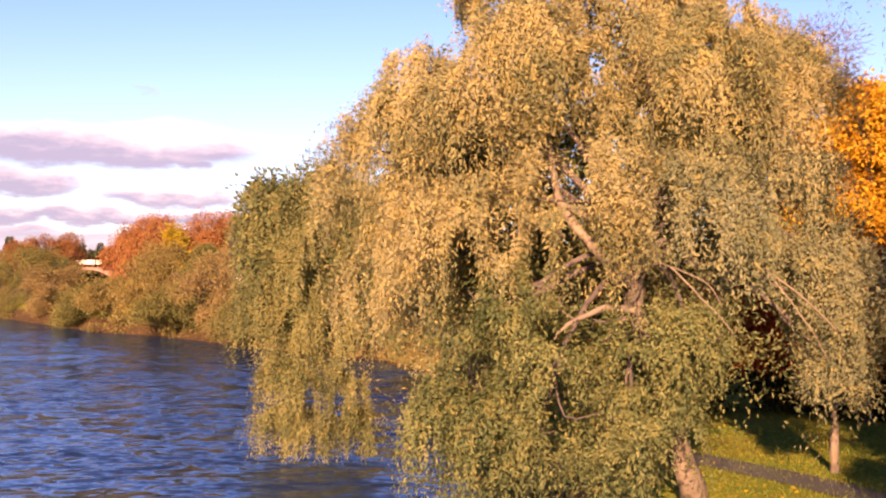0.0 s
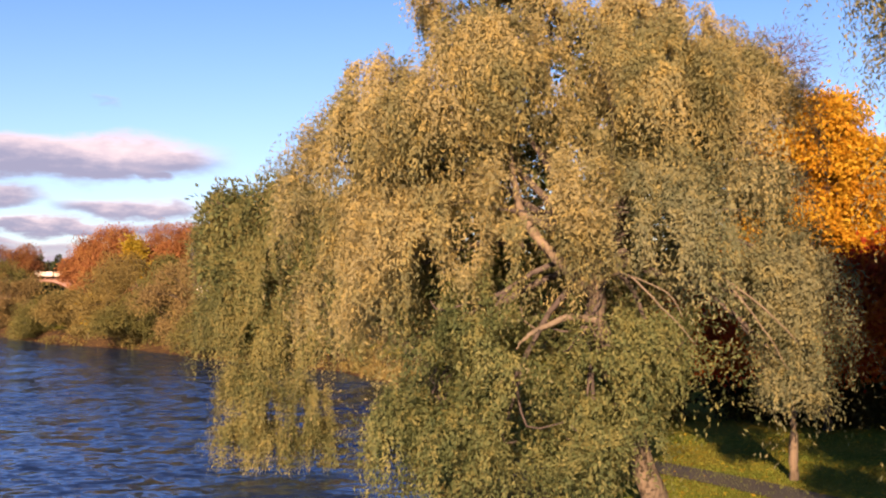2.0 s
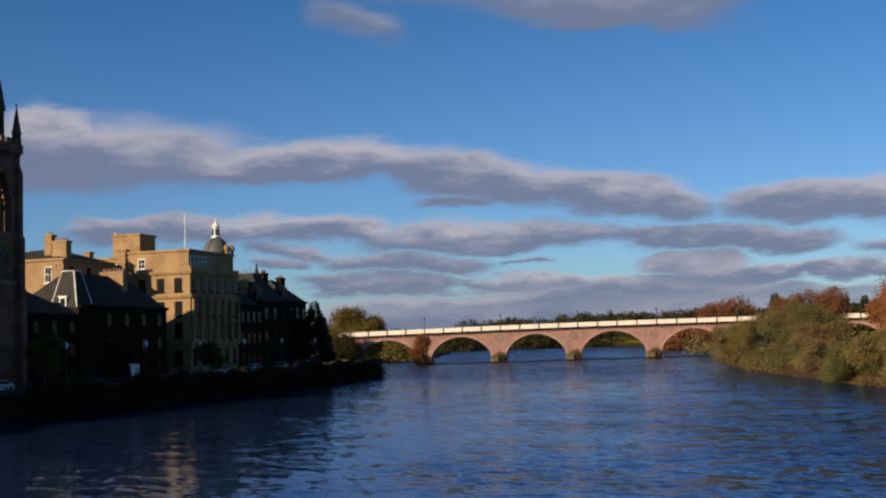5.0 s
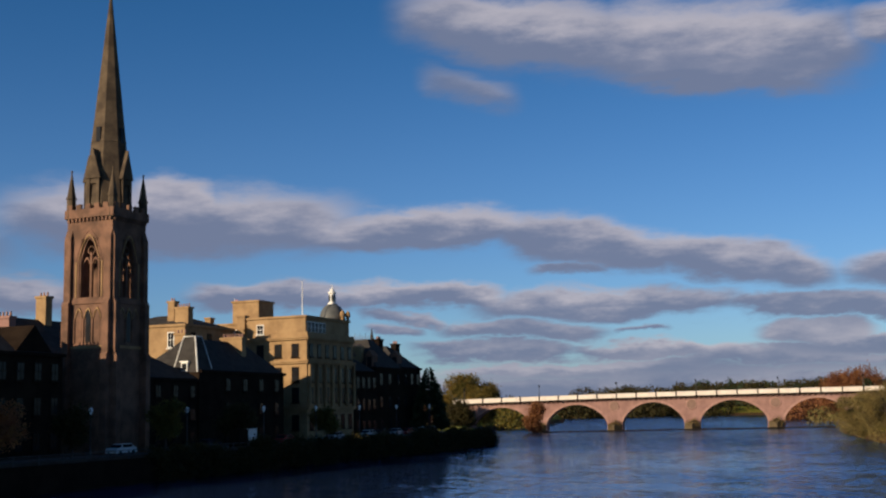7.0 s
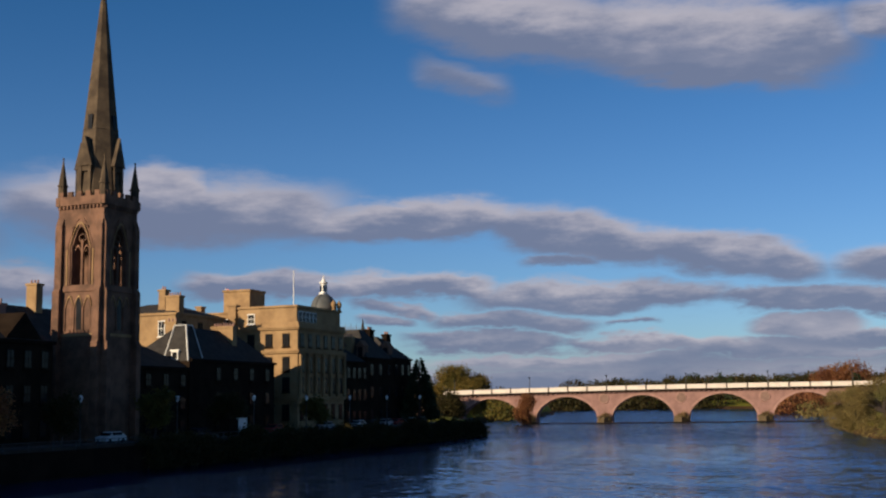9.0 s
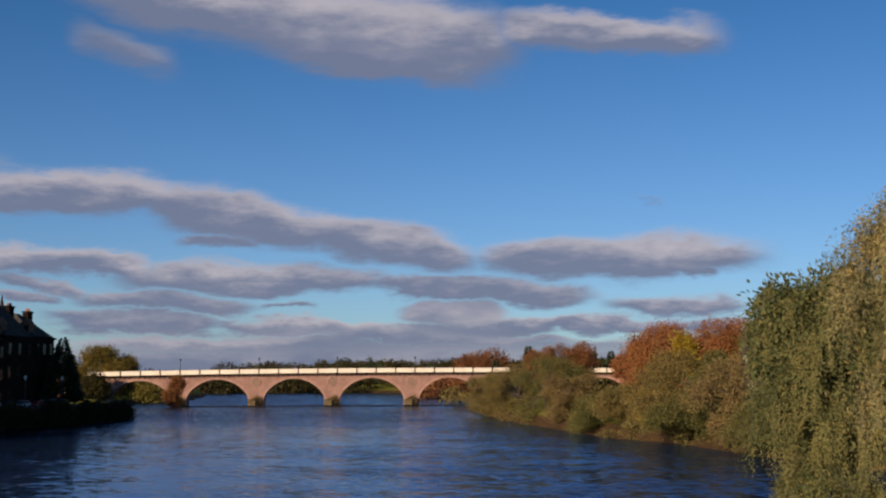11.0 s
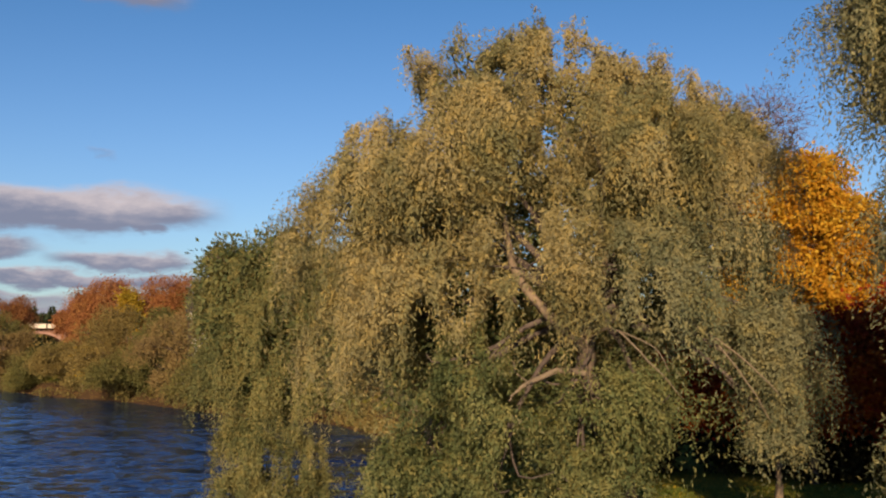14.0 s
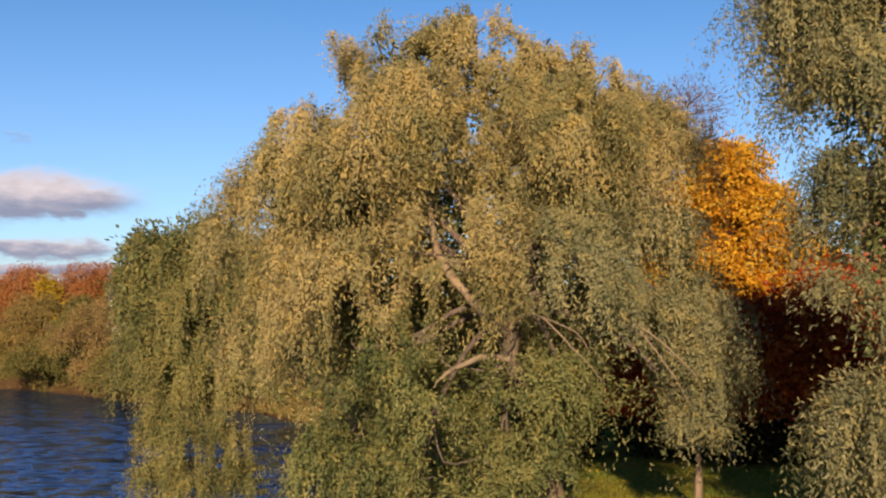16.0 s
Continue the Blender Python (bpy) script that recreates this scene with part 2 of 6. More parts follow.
GRASS = ground_material()
LAWN = material("grass", (0.085, 0.111, 0.021), (0.136, 0.128, 0.025), 0.35, 0.95, 0.6, 9.0, spec=0.03)
ASPHALT = material("asphalt", (0.045, 0.04, 0.038), (0.07, 0.06, 0.055), 0.6, 0.9, 0.3, 25.0)
PAVING = material("paving", (0.06, 0.052, 0.044), (0.038, 0.033, 0.029), 0.4, 0.9, 0.3, 6.0, spec=0.08)
RED_STONE = material("red_sandstone", (0.315, 0.18, 0.152), (0.225, 0.128, 0.108), 0.35, 0.9, 0.5, 2.5, fine=0.4, spec=0.1)
RING_STONE = material("dressed_red_stone", (0.345, 0.20, 0.162), (0.26, 0.145, 0.115), 0.5, 0.85, 0.4, 3.0)
WHITE_PAINT = material("cream_painted_iron", (0.697, 0.612, 0.527), (0.595, 0.510, 0.442), 0.4, 0.6, 0.0, 8.0, fine=0.12)
BUFF_STONE = material("buff_sandstone", (0.37, 0.24, 0.122), (0.24, 0.15, 0.078), 0.35, 0.9, 0.4, 2.0, fine=0.35, spec=0.08)
GREY_STONE = material("weathered_red_grey_stone", (0.225, 0.125, 0.085), (0.10, 0.062, 0.046), 0.45, 0.95, 0.7, 2.2, fine=0.45, spec=0.05)
SPIRE_STONE = material("dark_spire_stone", (0.125, 0.092, 0.062), (0.06, 0.045, 0.034), 0.5, 0.95, 0.6, 2.0, fine=0.4, spec=0.05)
# Near-black base: the shade on the street fronts is put into this colour.
DARK_STONE = material("shade_dark_stone", (0.024, 0.016, 0.011), (0.012, 0.008, 0.006), 0.3, 0.95, 0.4, 2.0, spec=0.03)
SLATE = material("slate", (0.036, 0.033, 0.032), (0.055, 0.05, 0.047), 0.8, 0.9, 0.4, 5.0, spec=0.08)
LEAD = material("lead_sheet", (0.075, 0.08, 0.08), (0.11, 0.11, 0.105), 0.8, 0.6, 0.2, 4.0)
PALE_METAL = material("pale_flashing", (0.7, 0.68, 0.64), (0.55, 0.54, 0.52), 1.0, 0.5, 0.0, 4.0)
WINDOW_GLASS = material("dark_window_glass", (0.012, 0.013, 0.015), (0.02, 0.02, 0.023), 1.0, 0.12, 0.0, 3.0, spec=0.06)
PALE_FRAME = material("white_sash_paint", (0.75, 0.73, 0.68), (0.65, 0.63, 0.6), 1.0, 0.5)
BARK = material("willow_bark", (0.20, 0.145, 0.10), (0.10, 0.075, 0.055), 2.0, 0.95, 0.9, 9.0, stretch=(1, 1, 0.25))
PALE_BARK = material("pale_dead_wood", (0.185, 0.14, 0.098), (0.11, 0.083, 0.06), 2.0, 0.9, 0.6, 9.0, stretch=(1, 1, 0.3))
DARK_BARK = material("dark_bark", (0.10, 0.075, 0.065), (0.06, 0.045, 0.04), 2.0, 0.95, 0.6, 8.0)
METAL_DARK = material("dark_painted_metal", (0.03, 0.03, 0.032), (0.05, 0.05, 0.05), 2.0, 0.5)
FLAG = material("faded_red_cloth", (0.45, 0.16, 0.17), (0.5, 0.3, 0.3), 2.0, 0.9)
TIMBER = material("red_brown_timber", (0.30, 0.15, 0.10), (0.22, 0.11, 0.075), 1.5, 0.8, 0.3, 8.0, stretch=(1, 1, 0.2))
ROUNDEL = material("weathered_roundel_stone", (0.22, 0.135, 0.105), (0.17, 0.105, 0.08), 0.5, 0.9, 0.4, 3.0)
WEED = material("river_weed", (0.11, 0.08, 0.04), (0.07, 0.05, 0.03), 1.5, 0.95, 0.8, 4.0)

WILLOW = leaf_material("willow_leaves", ((0.26, 0.237, 0.135), (0.345, 0.29, 0.148), (0.415, 0.328, 0.143)), (0.152, 0.158, 0.076), (0.48, 0.36, 0.13), 0.45, 0.5)
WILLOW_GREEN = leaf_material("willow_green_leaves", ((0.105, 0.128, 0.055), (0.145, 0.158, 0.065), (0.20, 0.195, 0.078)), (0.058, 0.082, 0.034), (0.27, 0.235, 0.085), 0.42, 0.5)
WILLOW_GREY = leaf_material("willow_grey_leaves", ((0.16, 0.168, 0.098), (0.215, 0.212, 0.122), (0.29, 0.26, 0.14)), (0.09, 0.105, 0.058), (0.34, 0.28, 0.115), 0.42, 0.55)
WILLOW_OLIVE = leaf_material("willow_olive_leaves", ((0.15, 0.155, 0.066), (0.20, 0.19, 0.078), (0.27, 0.232, 0.09)), (0.085, 0.10, 0.042), (0.33, 0.265, 0.095), 0.42, 0.5)
ORANGE = leaf_material("orange_maple_leaves", ((0.42, 0.19, 0.018), (0.52, 0.285, 0.025), (0.56, 0.36, 0.045)), (0.40, 0.17, 0.015), (0.58, 0.40, 0.06), 0.45, 0.6)
RED = leaf_material("red_maple_leaves", ((0.26, 0.026, 0.010), (0.40, 0.056, 0.012), (0.46, 0.13, 0.016)), (0.20, 0.018, 0.009), (0.48, 0.14, 0.018), 0.5, 0.4)
COPPER = leaf_material("copper_beech_leaves", ((0.23, 0.085, 0.04), (0.30, 0.122, 0.048), (0.33, 0.158, 0.056)), (0.20, 0.07, 0.036), (0.35, 0.168, 0.054), 0.33, 0.15)
RUSSET = leaf_material("russet_leaves", ((0.165, 0.06, 0.03), (0.21, 0.085, 0.036), (0.23, 0.115, 0.042)), (0.14, 0.05, 0.027), (0.23, 0.115, 0.042), 0.3, 0.12)
OSIER = leaf_material("osier_leaves", ((0.13, 0.10, 0.038), (0.175, 0.13, 0.047), (0.21, 0.15, 0.052)), (0.10, 0.09, 0.032), (0.22, 0.16, 0.055), 0.3, 0.12)
OSIER_GREEN = leaf_material("osier_green_leaves", ((0.085, 0.085, 0.03), (0.125, 0.115, 0.038), (0.15, 0.13, 0.042)), (0.07, 0.075, 0.025), (0.17, 0.14, 0.045), 0.3, 0.12)
OSIER_TAN = leaf_material("osier_tan_leaves", ((0.145, 0.10, 0.045), (0.205, 0.14, 0.06), (0.24, 0.165, 0.066)), (0.12, 0.088, 0.04), (0.25, 0.18, 0.07), 0.3, 0.12)
GOLD = leaf_material("golden_leaves", ((0.328, 0.216, 0.019), (0.393, 0.276, 0.026), (0.360, 0.197, 0.019)), (0.262, 0.197, 0.026), (0.360, 0.197, 0.019), 0.35, 0.3)
OLIVE = leaf_material("olive_leaves", ((0.059, 0.059, 0.013), (0.098, 0.085, 0.019), (0.144, 0.098, 0.019)), (0.046, 0.052, 0.013), (0.144, 0.098, 0.019), 0.25, 0.1)
GOLDEN_OLIVE = leaf_material("golden_olive_leaves", ((0.10, 0.085, 0.022), (0.15, 0.11, 0.027), (0.19, 0.125, 0.03)), (0.07, 0.068, 0.018), (0.23, 0.14, 0.03), 0.3, 0.15)
PINE = leaf_material("conifer_needles", ((0.022, 0.036, 0.018), (0.034, 0.05, 0.022), (0.048, 0.058, 0.026)), (0.02, 0.03, 0.017), (0.05, 0.058, 0.026), 0.15, 0.2)
PURPLE_TWIG = leaf_material("purple_twigs", ((0.098, 0.059, 0.059), (0.131, 0.079, 0.066), (0.164, 0.092, 0.059)), (0.085, 0.052, 0.052), (0.164, 0.092, 0.059), 0.2, 0.3)
# Leaf tones darkened so that growth in park and quay carries its shade.
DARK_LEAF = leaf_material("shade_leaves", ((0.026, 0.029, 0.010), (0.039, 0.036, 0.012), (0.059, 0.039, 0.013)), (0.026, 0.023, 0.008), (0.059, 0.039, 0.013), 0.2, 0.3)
REED = leaf_material("bank_grass_blades", ((0.157, 0.112, 0.039), (0.197, 0.144, 0.052), (0.223, 0.157, 0.059)), (0.105, 0.098, 0.026), (0.223, 0.157, 0.059), 0.3, 0.5)

# ---------- mesh helpers ----------


def polar(az, d):
    return Vector((-math.sin(radians(az)) * d, math.cos(radians(az)) * d, 0))


def link(name, verts, faces, mat, parent=None, label="", shade=False):
    me = bpy.data.meshes.new(name)
    me.from_pydata([tuple(v) for v in verts], [], faces)
    me.materials.append(mat)
    if shade:
        me.polygons.foreach_set("use_smooth", [True] * len(me.polygons))
    me.update()
    ob = new(name, me)
    ob.parent = parent
    return tagged(ob, label)


def part(name, bm, mat, parent, label="", shade=False):
    me = bpy.data.meshes.new(name)
    bmesh.ops.recalc_face_normals(bm, faces=bm.faces)
    bm.to_mesh(me)
    bm.free()
    me.materials.append(mat)
    if shade:
        me.polygons.foreach_set("use_smooth", [True] * len(me.polygons))
    ob = new(name, me)
    ob.parent = parent
    return tagged(ob, label)


def thing(name, at, label, category, group="", kind="", turn=0.0):
    ob = tagged(new(name), label, category, group, kind)
    ob.empty_display_size = 0.2
    ob.matrix_world = Matrix.Translation(at) @ Matrix.Rotation(turn, 4, "Z")
    return ob


def box(bm, lo, hi, bevel=0.0):
    m = Matrix.Translation([(a + b) / 2 for a, b in zip(lo, hi)]) @ Matrix.Diagonal([abs(b - a) for a, b in zip(lo, hi)] + [1])
    made = bmesh.ops.create_cube(bm, size=1, matrix=m)["verts"]
    if bevel:
        bmesh.ops.bevel(bm, geom=list({e for v in made for e in v.link_edges}), offset=bevel, segments=1, affect="EDGES")
    return bm


def boxes(*pairs, bevel=0.0):
    bm = bmesh.new()
    for lo, hi in pairs:
        box(bm, lo, hi, bevel)
    return bm


def cone(bm, at, r1, r2, h, seg=12, turn=0.0):
    bmesh.ops.create_cone(bm, cap_ends=True, segments=seg, radius1=r1, radius2=r2, depth=h,
                          matrix=Matrix.Translation((at[0], at[1], at[2] + h / 2)) @ Matrix.Rotation(turn, 4, "Z"))
    return bm


def lathe(profile, seg=16, at=(0, 0, 0)):
    """A turned solid from (radius, height) pairs."""
    bm = bmesh.new()
    rings = [[bm.verts.new((at[0] + r * math.cos(2 * math.pi * i / seg), at[1] + r * math.sin(2 * math.pi * i / seg), at[2] + z)) for i in range(seg)] for r, z in profile]
    for a, b in zip(rings, rings[1:]):
        for i in range(seg):
            bm.faces.new((a[i], a[(i + 1) % seg], b[(i + 1) % seg], b[i]))
    bm.faces.new(rings[0][::-1])
    bm.faces.new(rings[-1])
    return bm


def tubes(name, lines, mat, parent, seg=7, label=""):
    """Tapered limbs: each line is a list of (point, radius)."""
    verts, faces = [], []
    for line in lines:
        first = len(verts)
        for i, (p, r) in enumerate(line):
            a, b = Vector(line[max(i - 1, 0)][0]), Vector(line[min(i + 1, len(line) - 1)][0])
            q = (b - a).to_track_quat("Z", "Y")
            for k in range(seg):
                w = 2 * math.pi * k / seg
                rr = r * (1 + 0.12 * math.sin(3 * w + i))
                verts.append(Vector(p) + q @ Vector((rr * math.cos(w), rr * math.sin(w), 0)))
        for i in range(len(line) - 1):
            for k in range(seg):
                a = first + i * seg + k
                b = first + i * seg + (k + 1) % seg
                faces.append((a, b, b + seg, a + seg))
        faces.append(tuple(first + (len(line) - 1) * seg + k for k in range(seg)))
    return link(name, verts, faces, mat, parent, label, shade=True)


def curve_line(points, radii, steps=5, wobble=0.0, rng=random):
    """A smooth limb through a few points."""
    out = []
    pts = [Vector(p) for p in points]
    for i in range(len(pts) - 1):
        p0, p1, p2, p3 = pts[max(i - 1, 0)], pts[i], pts[i + 1], pts[min(i + 2, len(pts) - 1)]
        for s in range(steps):
            u = s / steps
            v = 0.5 * ((2 * p1) + (p2 - p0) * u + (2 * p0 - 5 * p1 + 4 * p2 - p3) * u * u + (3 * p1 - p0 - 3 * p2 + p3) * u ** 3)
            v += Vector((rng.uniform(-1, 1), rng.uniform(-1, 1), 0)) * wobble
            out.append((v, radii[i] + (radii[i + 1] - radii[i]) * u))
    out.append((pts[-1], radii[-1]))
    return out


def leaf_mesh(name, base, along, length, width, mat, parent, rng, kind="stuff", facing=None, loose=0.6):
    """Leaves: one rhombus each, from base points and directions."""
    n = len(base)
    along = along / (np.linalg.norm(along, axis=1, keepdims=True) + 1e-9)
    lean = rng.normal(size=(n, 3)) if facing is None else facing / (np.linalg.norm(facing, axis=1, keepdims=True) + 1e-9) + rng.normal(size=(n, 3)) * loose
    side = np.cross(along, lean)
    side /= np.linalg.norm(side, axis=1, keepdims=True) + 1e-9
    ln = (length * rng.uniform(0.6, 1.35, n))[:, None]
    wd = (width * rng.uniform(0.7, 1.3, n))[:, None]
    v = np.empty((n, 4, 3), dtype=np.float32)
    v[:, 0] = base
    v[:, 1] = base + along * ln * 0.45 + side * wd * 0.5
    v[:, 2] = base + along * ln
    v[:, 3] = base + along * ln * 0.45 - side * wd * 0.5
    me = bpy.data.meshes.new(name)
    me.vertices.add(4 * n)
    me.vertices.foreach_set("co", v.ravel())
    me.loops.add(4 * n)
    me.loops.foreach_set("vertex_index", np.arange(4 * n, dtype=np.int32))
    me.polygons.add(n)
    me.polygons.foreach_set("loop_start", np.arange(0, 4 * n, 4, dtype=np.int32))
    me.update(calc_edges=True)
    me.materials.append(mat)
    ob = new(name, me)
    ob.parent = parent
    return tagged(ob, kind=kind)


def shell_points(lobes, n, rng, inner=0.72, floor=-0.75):
    """Points near the skin of a heap of ellipsoids, and the outward direction there."""
    size = np.array([(a * b + b * c + a * c) for *_, a, b, c in lobes])
    which = rng.choice(len(lobes), n, p=size / size.sum())
    L = np.array(lobes)[which]
    d = rng.normal(size=(n, 3))
    d /= np.linalg.norm(d, axis=1, keepdims=True)
    d[:, 2] = np.where(d[:, 2] < floor, -d[:, 2], d[:, 2])
    rad = rng.uniform(inner ** 3, 1.0, n)[:, None] ** (1 / 3)
    return L[:, :3] + d * L[:, 3:] * rad, d


def tufts(lobes, k, share, seed):
    """Breaks each lobe up into smaller overhanging tufts on its upper side."""
    rng = random.Random(seed)
    out = []
    for x, y, z, a, b, c in lobes:
        for i in range(k):
            w, e = rng.uniform(0, 6.283), rng.uniform(-0.35, 1.0)
            h = math.sqrt(max(0.0, 1 - e * e))
            f = rng.uniform(0.55, 0.85)
            s = share * rng.uniform(0.7, 1.25)
            out.append((x + a * f * h * math.cos(w), y + b * f * h * math.sin(w), z + c * f * e, a * s, b * s, c * s * 0.85))
    return out


def weeping_crown(name, lobes, sprays, strands, per, drop, length, width, mat, parent, seed, floor_z=None, gaps=(), inner=0.62, hollow=0.38):
    """Hanging sprays: tufts of strands spring outward together, then fall. gaps: (x, z, half width, half height, depth) openings in the leafage."""
    rng = np.random.default_rng(seed)
    p0, d0 = shell_points(lobes, int(sprays * 1.7), rng, inner, -0.45)
    x, y, z = p0.T
    bough = np.sin(2.3 * x + 0.9 * np.sin(0.8 * z) + seed) + np.sin(1.9 * y - 1.4 * x + 0.35 * z) + 0.8 * np.sin(4.7 * x + 3.1 * y + 0.9 * z + 2.0 * seed) + 0.6 * np.sin(2.6 * z + 1.1 * x)
    order = np.argsort(bough < np.quantile(bough, hollow), kind="stable")[:sprays]
    p0, d0 = p0[order], d0[order]
    p = np.repeat(p0, strands, 0) + rng.normal(size=(sprays * strands, 3)) * np.array([0.11, 0.11, 0.14])
    d = np.repeat(d0, strands, 0)
    n = sprays * strands
    fall = np.repeat(drop * rng.gamma(3.5, 0.286, sprays), strands) * rng.uniform(0.6, 1.2, n)
    s = (np.arange(per) + 0.5) / per
    out = d * np.array([0.75, 0.75, 0.45]) + np.repeat(rng.normal(size=d0.shape) * 0.22, strands, 0) + rng.normal(size=d.shape) * 0.12
    S = s[None, :, None] * np.ones((n, 1, 1))
    pos = p[:, None, :] + out[:, None, :] * (1 - np.exp(-S * 2.0)) * np.minimum(fall, 1.2)[:, None, None]
    pos[:, :, 2] += -(S[:, :, 0] ** 1.5) * fall[:, None] + 0.2 * np.sin(S[:, :, 0] * 3.14)
    pos += rng.normal(size=pos.shape) * 0.04
    way = out[:, None, :] * np.exp(-S * 2.0) + np.array([0, 0, -0.8]) * (0.2 + S) + rng.normal(size=pos.shape) * 0.5
    face = np.repeat((d * np.array([1, 1, 0.7]) + np.array([0, 0, 0.25]))[:, None, :], per, 1)
    pos, way, face = pos.reshape(-1, 3), way.reshape(-1, 3), face.reshape(-1, 3)
    keep = np.ones(len(pos), bool)
    if floor_z is not None:
        keep &= pos[:, 2] > floor_z + 0.25 * np.abs(rng.normal(size=len(pos)))
    keep &= open_gaps(pos, gaps, rng)
    return leaf_mesh(name, pos[keep], way[keep], length, width, mat, parent, rng, facing=face[keep], loose=0.27)


def open_gaps(pos, gaps, rng):
    keep = np.ones(len(pos), bool)
    for gx, gz, hx, hz, gy in gaps:
        r = ((pos[:, 0] - gx) / hx) ** 2 + ((pos[:, 2] - gz) / hz) ** 2
        keep &= ~((r < rng.uniform(0.6, 1.25, len(pos))) & (pos[:, 1] < gy) & (rng.uniform(size=len(pos)) < 0.93))
    return keep


def clump_crown(name, lobes, clumps, per, spread, length, width, mat, parent, seed, inner=0.55, gaps=()):
    """Small sprays of leaves round twig ends."""
    rng = np.random.default_rng(seed)
    p, d = shell_points(lobes, clumps, rng, inner, -0.8)
    q = rng.normal(size=(clumps, per, 3))
    pos = p[:, None, :] + q * spread * rng.uniform(0.5, 1.3, (clumps, 1, 1))
    way = q * 0.8 + d[:, None, :] * 0.6 + np.array([0, 0, -0.25]) + rng.normal(size=pos.shape) * 0.5
    face = np.repeat((d + np.array([0, 0, 0.2]))[:, None, :], per, 1).reshape(-1, 3)
    pos, way = pos.reshape(-1, 3), way.reshape(-1, 3)
    keep = open_gaps(pos, gaps, rng)
    return leaf_mesh(name, pos[keep], way[keep], length, width, mat, parent, rng, facing=face[keep], loose=0.32)


# ---------- river, ground ----------
QUAY_END = Vector((-167.5, 209, 0))
QUAY_WAY = Vector((-math.sin(radians(19.6)), math.cos(radians(19.6)), 0))
QUAY_IN = Vector((-QUAY_WAY.y, QUAY_WAY.x, 0))          # away from the river
quay = [QUAY_END - QUAY_WAY * k for k in (420, 0)]
RIGHT_BANK = [(14, -200), (9, 0), (4.5, 18), (2.4, 33), (1.0, 50), (0.6, 58), (1.5, 74), (0.6, 92), (-5, 109), (-17, 124), (-33, 149), (-45, 161), (-87, 228), (-128, 310), (-145, 371), (-200, 520), (-290, 700), (-500, 860), (-1500, 1150), (-4000, 1800)]
LEFT_BANK = [(p.x, p.y) for p in quay] + [(-186, 236), (-262, 318), (-330, 470), (-430, 620), (-640, 740), (-1600, 980), (-4000, 1500)]
RIVER = np.array(RIGHT_BANK + LEFT_BANK[::-1], dtype=float)


def inside_river(x, y):
    hit = np.zeros(x.shape, bool)
    for (x1, y1), (x2, y2) in zip(RIVER, np.roll(RIVER, -1, axis=0)):
        cross = (y1 > y) != (y2 > y)
        hit ^= cross & (x < (x2 - x1) * (y - y1) / (y2 - y1 + 1e-12) + x1)
    return hit


def bank_distance(x, y, line):
    best = np.full(x.shape, 1e9)
    for (x1, y1), (x2, y2) in zip(line, line[1:]):
        dx, dy = x2 - x1, y2 - y1
        u = np.clip(((x - x1) * dx + (y - y1) * dy) / (dx * dx + dy * dy), 0, 1)
        best = np.minimum(best, np.hypot(x - x1 - u * dx, y - y1 - u * dy))
    return best


def ground_height(x, y):
    x, y = np.asarray(x, float), np.asarray(y, float)
    wet = inside_river(x, y)
    dr, dl = bank_distance(x, y, RIGHT_BANK), bank_distance(x, y, LEFT_BANK)
    right = dr <= dl
    e = np.clip(dr / 5.0, 0, 1)
    rise = -0.12 + 2.72 * e * e * (3 - 2 * e)
    left = np.where(dl < 5, -1.5, 3.3)
    z = np.where(wet, -0.3 - np.clip(np.minimum(dr, dl) * 0.2, 0, 2), np.where(right, rise, left))
    far = np.hypot(x, y)
    return np.where(wet, z, z + np.clip(far - 650, 0, 2500) * 0.012)


def make_ground():
    rad = np.concatenate([np.linspace(0.5, 60, 75), np.geomspace(61, 450, 110), np.geomspace(465, 4600, 40)])
    ang = np.radians(np.concatenate([np.arange(-45, 75, 0.4), np.arange(75, 315, 3.0)]))
    R, A = np.meshgrid(rad, ang, indexing="ij")
    x, y = -np.sin(A) * R, np.cos(A) * R
    z = ground_height(x, y) + 0.0
    verts = np.stack([x, y, z], -1).reshape(-1, 3).tolist()
    na = len(ang)
    faces = [(i * na + j, i * na + (j + 1) % na, (i + 1) * na + (j + 1) % na, (i + 1) * na + j) for i in range(len(rad) - 1) for j in range(na)]
    g = link("ground", verts, faces, GRASS, shade=True)
    tagged(g, "mown autumn grass strewn with fallen leaves", "ground", kind="structure")
    w = link("water", [(-4600, -4600, 0), (4600, -4600, 0), (4600, 4600, 0), (-4600, 4600, 0)], [(0, 1, 2, 3)], WATER)
    tagged(w, "dark blue rippled river water", "river", kind="structure")


make_ground()


def ground_z(x, y):
    return float(ground_height(np.array([x]), np.array([y]))[0])


def strip(name, line, width, mat, label, category, lift=0.03):
    """A path laid on the ground along a line."""
    verts, faces = [], []
    pts = [p for p, _ in curve_line([(x, y, 0) for x, y in line], [1] * len(line), 6)]
    for i, p in enumerate(pts):
        a, b = pts[max(i - 1, 0)], pts[min(i + 1, len(pts) - 1)]
        n = Vector((-(b - a).y, (b - a).x, 0)).normalized()
        for sgn in (-1, 0, 1):
            q = p + n * width / 2 * sgn
            verts.append((q.x, q.y, ground_z(q.x, q.y) + lift + (0.02 if sgn == 0 else 0)))
    for i in range(len(pts) - 1):
        for k in (0, 1):
            faces.append((i * 3 + k, i * 3 + k + 1, i * 3 + k + 4, i * 3 + k + 3))
    return tagged(link(name, verts, faces, mat), label, category, kind="structure")


